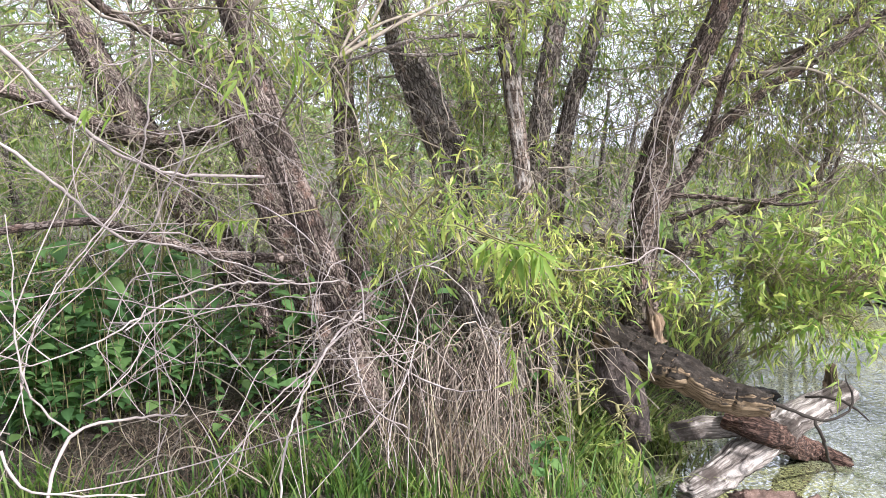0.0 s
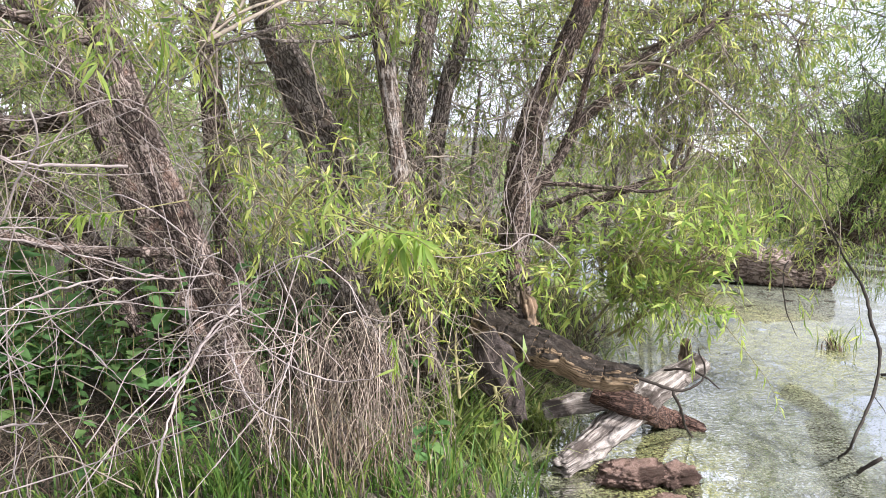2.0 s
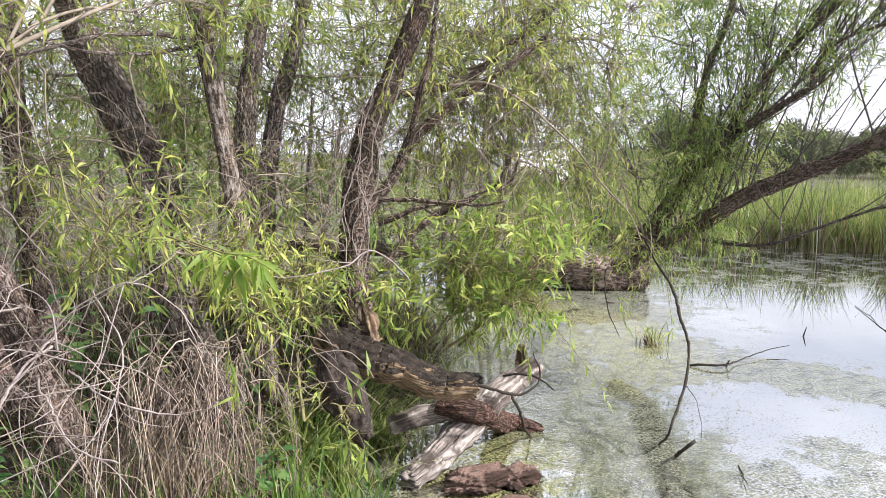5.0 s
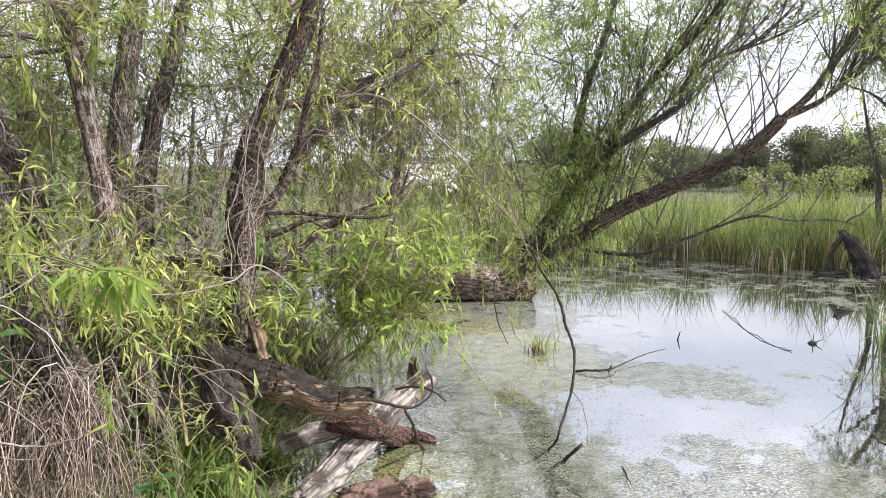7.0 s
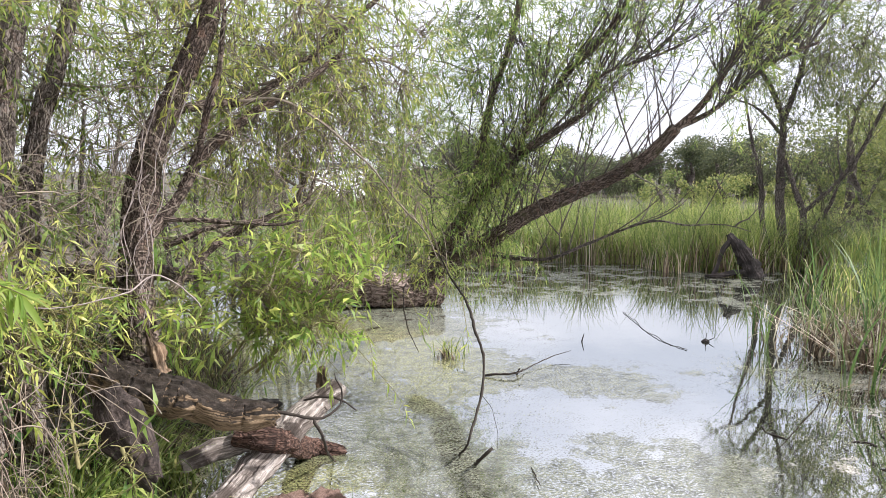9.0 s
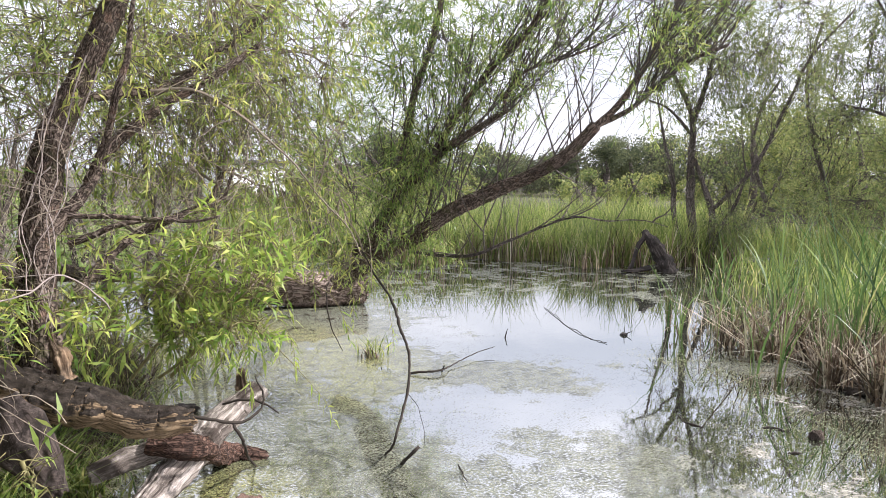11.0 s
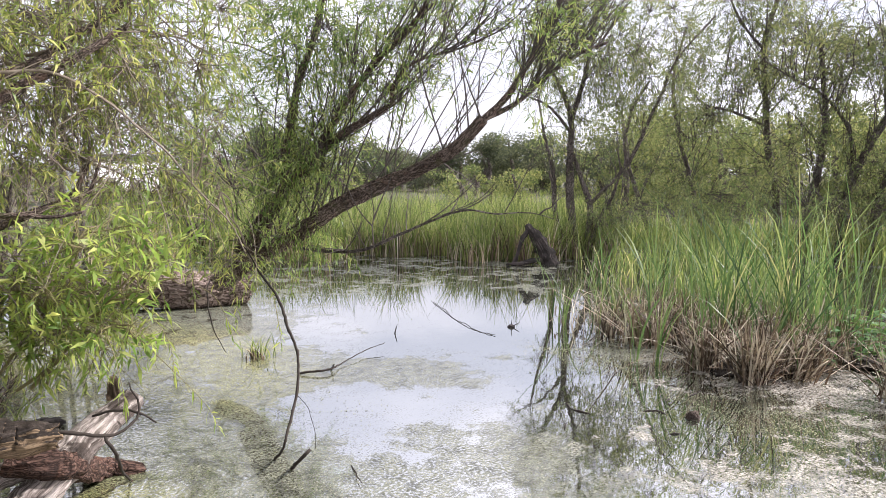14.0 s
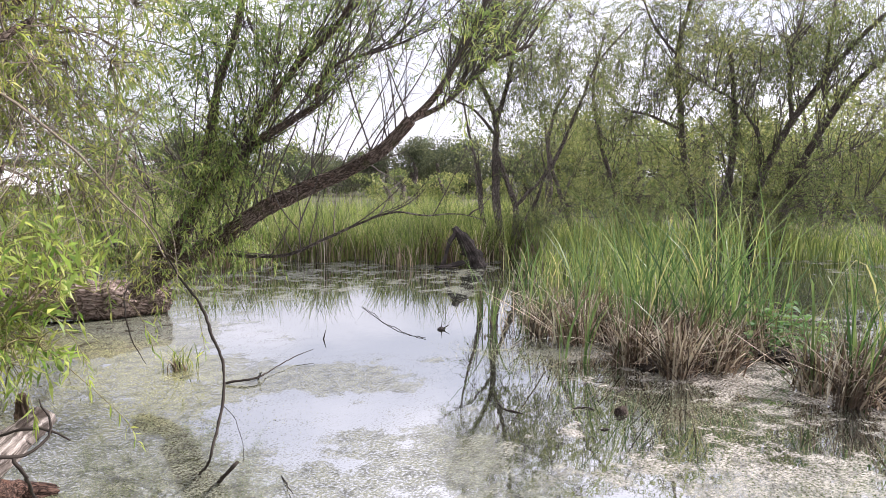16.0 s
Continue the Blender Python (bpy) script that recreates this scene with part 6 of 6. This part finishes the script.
def reed_bed(name, n, az, r0, r1, tall, seed, mat, label, width=0.02, fade=False):
    g = np.random.default_rng(seed)
    a = np.radians(g.triangular(az[0], az[0] + 0.5 * (az[1] - az[0]), az[1], n) if fade else g.uniform(*az, n))
    n = len(a)
    edge = r0 + 0.5 * np.sin(a * 23) + 0.35 * np.sin(a * 61 + 1)
    r = edge + (r1 - r0) * g.random(n) ** 1.8
    base = np.stack([np.sin(a) * r, np.cos(a) * r, np.full(n, -0.03)], 1)
    lift = 0.86 + 0.10 * np.sin(a * 37 + 0.8 * r) + 0.09 * np.sin(a * 83 - 1.3 * r) + 0.06 * np.sin(a * 151 + 2.0 * r)
    v, q, u = blades(base, tall * lift * g.uniform(0.5, 1.15, n), g.normal(0, 0.22, (n, 2)), width * g.uniform(0.6, 1.2, n), np.abs(g.normal(0, 0.18, n)).clip(0, 0.9), g, 4)
    return tagged(part(name, mesh_from(name, v, q, u), mat), label, "reeds", kind="stuff")


reed_bed("reed_bed", 20000, (28, 68), 16.2, 34.0, 1.5, 701, REED_BED, "broad bed of green reeds across the pond", 0.019)
reed_bed("reed_bed", 5200, (28, 68), 16.0, 27.0, 1.05, 702, REED_DEAD, "dead straw stalks along the reed bed's edge")
reed_bed("reed_bed", 1100, (66, 108), 21.5, 32.0, 0.85, 703, REED_BED, "green reeds beyond the open channel")
reed_bed("reed_bed", 4200, (63, 106), 19.0, 24.0, 1.25, 705, REED_BED, "dense green reeds along the far edge of the channel", 0.022)
reed_bed("reed_bed", 500, (64, 82), 12.5, 17.0, 1.25, 704, REED_BED, "green reeds in front of the pond trees", 0.02, True)
g = np.random.default_rng(720)
for i in range(26):  # bright low weeds on the mud behind the dead reeds
    x, y = 8.6 + g.normal(0, 0.3), 0.75 + g.normal(0, 0.22)
    copy_thing(weeds[i % 4], pose(x, y, -0.02, 0, 0, g.uniform(0, 360)) @ Matrix.Scale(g.uniform(0.75, 1.15), 4))

# ---- trees across the pond ----
FAR_MATS = (BARK_FAR, TWIG_GREY, LEAF_OLIVE)
far_leaf = dict(leaf=(0.085, 0.019), spacing=0.024, twig_len=0.6, twig_r=0.0034, category="tree", group="pond trees", sides=20, stout=0.85, bend=0.07, rise=0.8, clump=1.1, gaps=0.3, dense=1.45)
tall_leaf = dict(far_leaf, leaf=(0.12, 0.027), spacing=0.035, twig_len=0.88, twig_r=0.0048, stout=1.2, rise=1.15, clump=0.75)
tree("pond_tree", "grey tree of several slim stems with sparse leaves beyond the reeds", (15.48, 7.31, 0.0), [
    ("trunk", [(15.48, 7.27, -0.15), (15.47, 7.49, 1.29), (15.46, 7.53, 2.35), (15.41, 7.52, 3.26), (15.10, 7.90, 4.27), (14.90, 8.39, 5.17)], (0.13, 0.105, 0.088, 0.07, 0.05, 0.03)),
    ("trunk", [(15.56, 7.12, -0.15), (15.64, 7.05, 1.03), (15.58, 7.30, 1.82), (15.50, 7.48, 2.35)], (0.10, 0.085, 0.07, 0.045)),
    ("trunk", [(15.44, 7.42, -0.15), (15.36, 7.78, 0.9), (15.30, 7.86, 1.9), (15.26, 8.10, 2.8), (15.22, 8.28, 3.7)], (0.085, 0.066, 0.052, 0.038, 0.022)),
    ("limb", [(15.43, 7.50, 3.13), (15.45, 7.21, 4.15), (15.36, 7.01, 5.13), (15.24, 6.95, 6.57)], (0.06, 0.046, 0.036, 0.025)),
    ("limb", [(15.44, 7.50, 2.87), (15.01, 7.84, 3.43), (14.57, 8.20, 3.66), (14.26, 8.46, 3.96)], (0.042, 0.032, 0.022, 0.012)),
    ("limb", [(15.57, 7.12, -0.1), (15.55, 6.77, 0.91), (15.46, 6.45, 1.44), (15.40, 6.25, 2.1)], (0.07, 0.055, 0.04, 0.02)),
    ("limb", [(15.64, 7.08, 1.2), (15.99, 6.27, 2.22), (16.12, 5.67, 3.63), (16.32, 5.36, 4.51), (16.57, 4.69, 5.37)], (0.052, 0.046, 0.04, 0.03, 0.018)),
], [((15.33, 7.30, 4.64), (2.0, 1.6, 1.6), 60, 820, 0.95), ((15.91, 5.89, 4.62), (1.7, 1.4, 1.6), 54, 620, 0.95), ((15.21, 7.07, 2.59), (1.6, 1.2, 0.8), 39, 165, 0.3), ((15.52, 6.34, 1.19), (1.0, 0.8, 0.5), 14, 160, 1.0)], FAR_MATS, 801, **far_leaf)
tree("pond_tree", "slender dark tree with thin green crown beyond the reeds", (21.18, 4.07, 0.00), [
    ("trunk", [(21.21, 3.96, -0.15), (21.18, 4.01, 0.41), (21.20, 4.15, 1.52), (21.13, 4.40, 2.78), (21.01, 4.52, 4.18), (20.83, 4.56, 5.38), (20.79, 4.24, 6.70), (20.76, 4.07, 8.13)], (0.130, 0.113, 0.101, 0.087, 0.079, 0.069, 0.052, 0.044)),
    ("limb", [(21.10, 4.44, 3.25), (20.89, 5.29, 3.65), (20.67, 6.04, 3.90), (20.44, 6.56, 4.54)], (0.048, 0.039, 0.030, 0.018)),
    ("limb", [(20.86, 4.56, 5.23), (20.60, 5.14, 6.00), (20.26, 5.55, 7.02)], (0.044, 0.035, 0.022)),
    ("limb", [(21.03, 7.53, -0.15), (21.00, 7.58, 0.44), (20.92, 7.94, 1.46), (20.78, 8.28, 2.64), (20.78, 8.11, 3.83), (20.85, 7.64, 4.64)], (0.091, 0.079, 0.061, 0.052, 0.035)),
    ("limb", [(21.47, 6.09, -0.15), (21.44, 6.14, 0.29), (21.40, 6.51, 1.81), (21.25, 6.86, 3.15), (21.07, 7.02, 4.63), (20.94, 6.68, 6.05)], (0.079, 0.069, 0.061, 0.048, 0.035)),
], [((20.73, 5.30, 4.97), (2.37, 1.92, 2.37), 69, 630, 0.95), ((21.04, 3.88, 5.81), (2.07, 1.78, 1.78), 54, 450, 0.95), ((21.37, 6.54, 2.82), (2.07, 1.78, 1.92), 50, 340, 0.95), ((21.07, 4.78, 1.67), (1.92, 1.48, 1.04), 26, 150, 0.9), ((20.52, 5.11, 1.03), (2.22, 1.48, 0.81), 16, 130, 1.0), ((20.61, 6.94, 0.90), (1.48, 1.18, 0.67), 10, 70, 1.0)], FAR_MATS, 802, **tall_leaf)
tree("pond_tree", "spreading grey tree with several leaning stems beyond the reeds", (19.95, 2.25, 0.00), [
    ("trunk", [(19.86, 3.13, -0.15), (19.83, 3.18, 0.67), (19.89, 2.98, 1.84), (19.87, 2.89, 3.13), (19.74, 2.99, 4.40), (19.62, 3.08, 5.09)], (0.130, 0.113, 0.095, 0.087, 0.069, 0.044)),
    ("trunk", [(19.96, 2.34, -0.15), (19.93, 2.39, 0.70), (19.98, 2.24, 1.84), (19.84, 1.70, 3.10), (19.65, 1.01, 4.14), (19.37, 0.15, 5.19), (19.22, -0.56, 5.83)], (0.141, 0.123, 0.105, 0.087, 0.074, 0.061, 0.044)),
    ("trunk", [(20.01, 1.67, -0.15), (19.98, 1.72, 0.44), (20.04, 1.59, 1.58), (20.05, 1.08, 2.82), (19.98, 0.42, 4.00), (19.87, -0.31, 4.73), (19.75, -1.05, 5.28)], (0.130, 0.113, 0.105, 0.087, 0.074, 0.052)),
    ("limb", [(19.98, 2.25, 1.99), (19.80, 2.34, 2.97), (19.52, 2.87, 3.81), (19.22, 3.51, 4.23), (18.85, 4.28, 4.79)], (0.052, 0.044, 0.035, 0.026, 0.014)),
    ("limb", [(19.84, 1.59, 3.24), (19.71, 1.65, 4.58), (19.53, 1.45, 5.72), (19.30, 1.26, 6.82)], (0.061, 0.048, 0.035, 0.026)),
    ("limb", [(19.65, 0.89, 4.12), (19.49, 0.83, 5.28), (19.25, 0.67, 6.48)], (0.044, 0.035, 0.026)),
], [((19.65, 2.27, 4.61), (2.22, 1.92, 1.92), 69, 570, 0.95), ((19.49, 0.95, 5.28), (2.22, 1.78, 1.63), 60, 520, 0.95), ((19.90, 2.86, 2.27), (1.92, 1.48, 1.33), 44, 300, 0.95), ((20.21, 1.05, 2.14), (1.78, 1.48, 1.18), 36, 250, 0.95), ((19.84, -0.28, 3.69), (2.07, 1.48, 1.78), 45, 320, 0.85), ((19.50, 2.36, 1.15), (2.07, 1.48, 0.74), 16, 130, 1.0), ((19.62, 0.51, 1.19), (1.78, 1.48, 0.74), 12, 110, 1.0)], FAR_MATS, 803, **tall_leaf)


def woods(name, n_trees, az, dist, tall, seed, mat, label, clump=0.30, per=1500):
    """Far trees: uneven heaps of leaf clumps on short trunks."""
    g = np.random.default_rng(seed)
    leaves, trunks = Soup(), Soup()
    for _ in range(n_trees):
        a, r = math.radians(g.uniform(*az)), g.uniform(*dist)
        x, y = r * math.sin(a), r * math.cos(a)
        z0, h = float(land(x, y)), tall * g.uniform(0.7, 1.15)
        tube(trunks, np.array([(x, y, z0), (x + 0.2, y, z0 + h * 0.4), (x, y + 0.3, z0 + h * 0.8)]), [0.22, 0.16, 0.05], 6)
        for _ in range(10):
            c = np.array([x, y, z0]) + np.array([g.normal(0, 0.26 * h), g.normal(0, 0.26 * h), h * g.uniform(0.05, 0.85)])
            p = in_zone(g, c, np.array([0.2, 0.2, 0.15]) * h * g.uniform(0.7, 1.3), per // 10)
            way = p - c + g.normal(0, 0.5, p.shape)
            way /= np.linalg.norm(way, axis=1, keepdims=True)
            ln = clump * g.uniform(0.5, 1.3, len(p))
            leaves.add(*leaf_quads(p, way, g.normal(0, 1, p.shape), ln, ln * 0.7))
    thing = empty(name, (0, 0, 0), label, "woods", kind="stuff")
    hang(part("trunks", trunks.mesh("trunks"), BARK_FAR), thing)
    hang(part("crowns", leaves.mesh("crowns", False), mat), thing)
    return thing


woods("far_woods", 48, (34, 70), (50, 66), 4.3, 901, LEAF_FAR, "dark green line of woods beyond the reeds", 0.15, 3000)
woods("far_woods", 40, (68, 106), (33, 46), 5.4, 902, LEAF_SLOPE, "green wooded slope behind the pond trees", 0.13, 4200)
woods("far_woods", 26, (-70, 8), (18, 30), 5.4, 903, LEAF_BACK, "green woods behind the bank willows", 0.24, 1600)
woods("far_woods", 16, (104, 290), (16, 28), 7.0, 904, LEAF_FAR, "green woods on the near side of the pond", 0.4, 300)
woods("shore_scrub", 30, (12, 35), (16.5, 24), 1.7, 906, LEAF_BACK, "bright green scrub on the far bank behind the willows", 0.11, 1300)
woods("shed_scrub", 9, (26.5, 33.5), (33.5, 35.5), 1.25, 907, LEAF_SLOPE, "low green bushes before a shed", 0.12, 900)
woods("far_scrub", 60, (8, 106), (34, 48), 2.0, 905, LEAF_SLOPE, "low green scrub at the edge of the reeds", 0.14, 560)

# ---- pale shed seen through the leaves ----
shed = empty("shed", (18.94, 32.95, 1.93), "low white shed with a dark flat roof beyond the pond", "building")


def box(name, size, place, mat, parent):
    bm = bmesh.new()
    bmesh.ops.create_cube(bm, size=1.0, matrix=Matrix.Diagonal((*size, 1)))
    bmesh.ops.bevel(bm, geom=bm.edges[:], offset=0.03, segments=1)
    me = bpy.data.meshes.new(name)
    bm.to_mesh(me)
    bm.free()
    ob = part(name, me, mat, parent)
    ob.location = place
    return ob


def paint(name, col):
    m, n, l, bsdf, _ = nodes_of(name)
    tc = n.new("ShaderNodeTexCoord")
    l.new(mix(n, l, 0.25, col, tex_noise(n, l, tc.outputs["Object"], 4.0), "MULTIPLY"), bsdf.inputs["Base Color"])
    bsdf.inputs["Roughness"].default_value = 0.7
    return m


shed.rotation_euler = (0, 0, radians(15))
box("wall", (4.0, 2.0, 1.8), (0, 0, -0.5), paint("white_paint", (0.8, 0.8, 0.8)), shed)
box("roof", (4.3, 2.3, 0.2), (0, 0, 0.51), paint("dark_roof", (0.06, 0.06, 0.07)), shed)
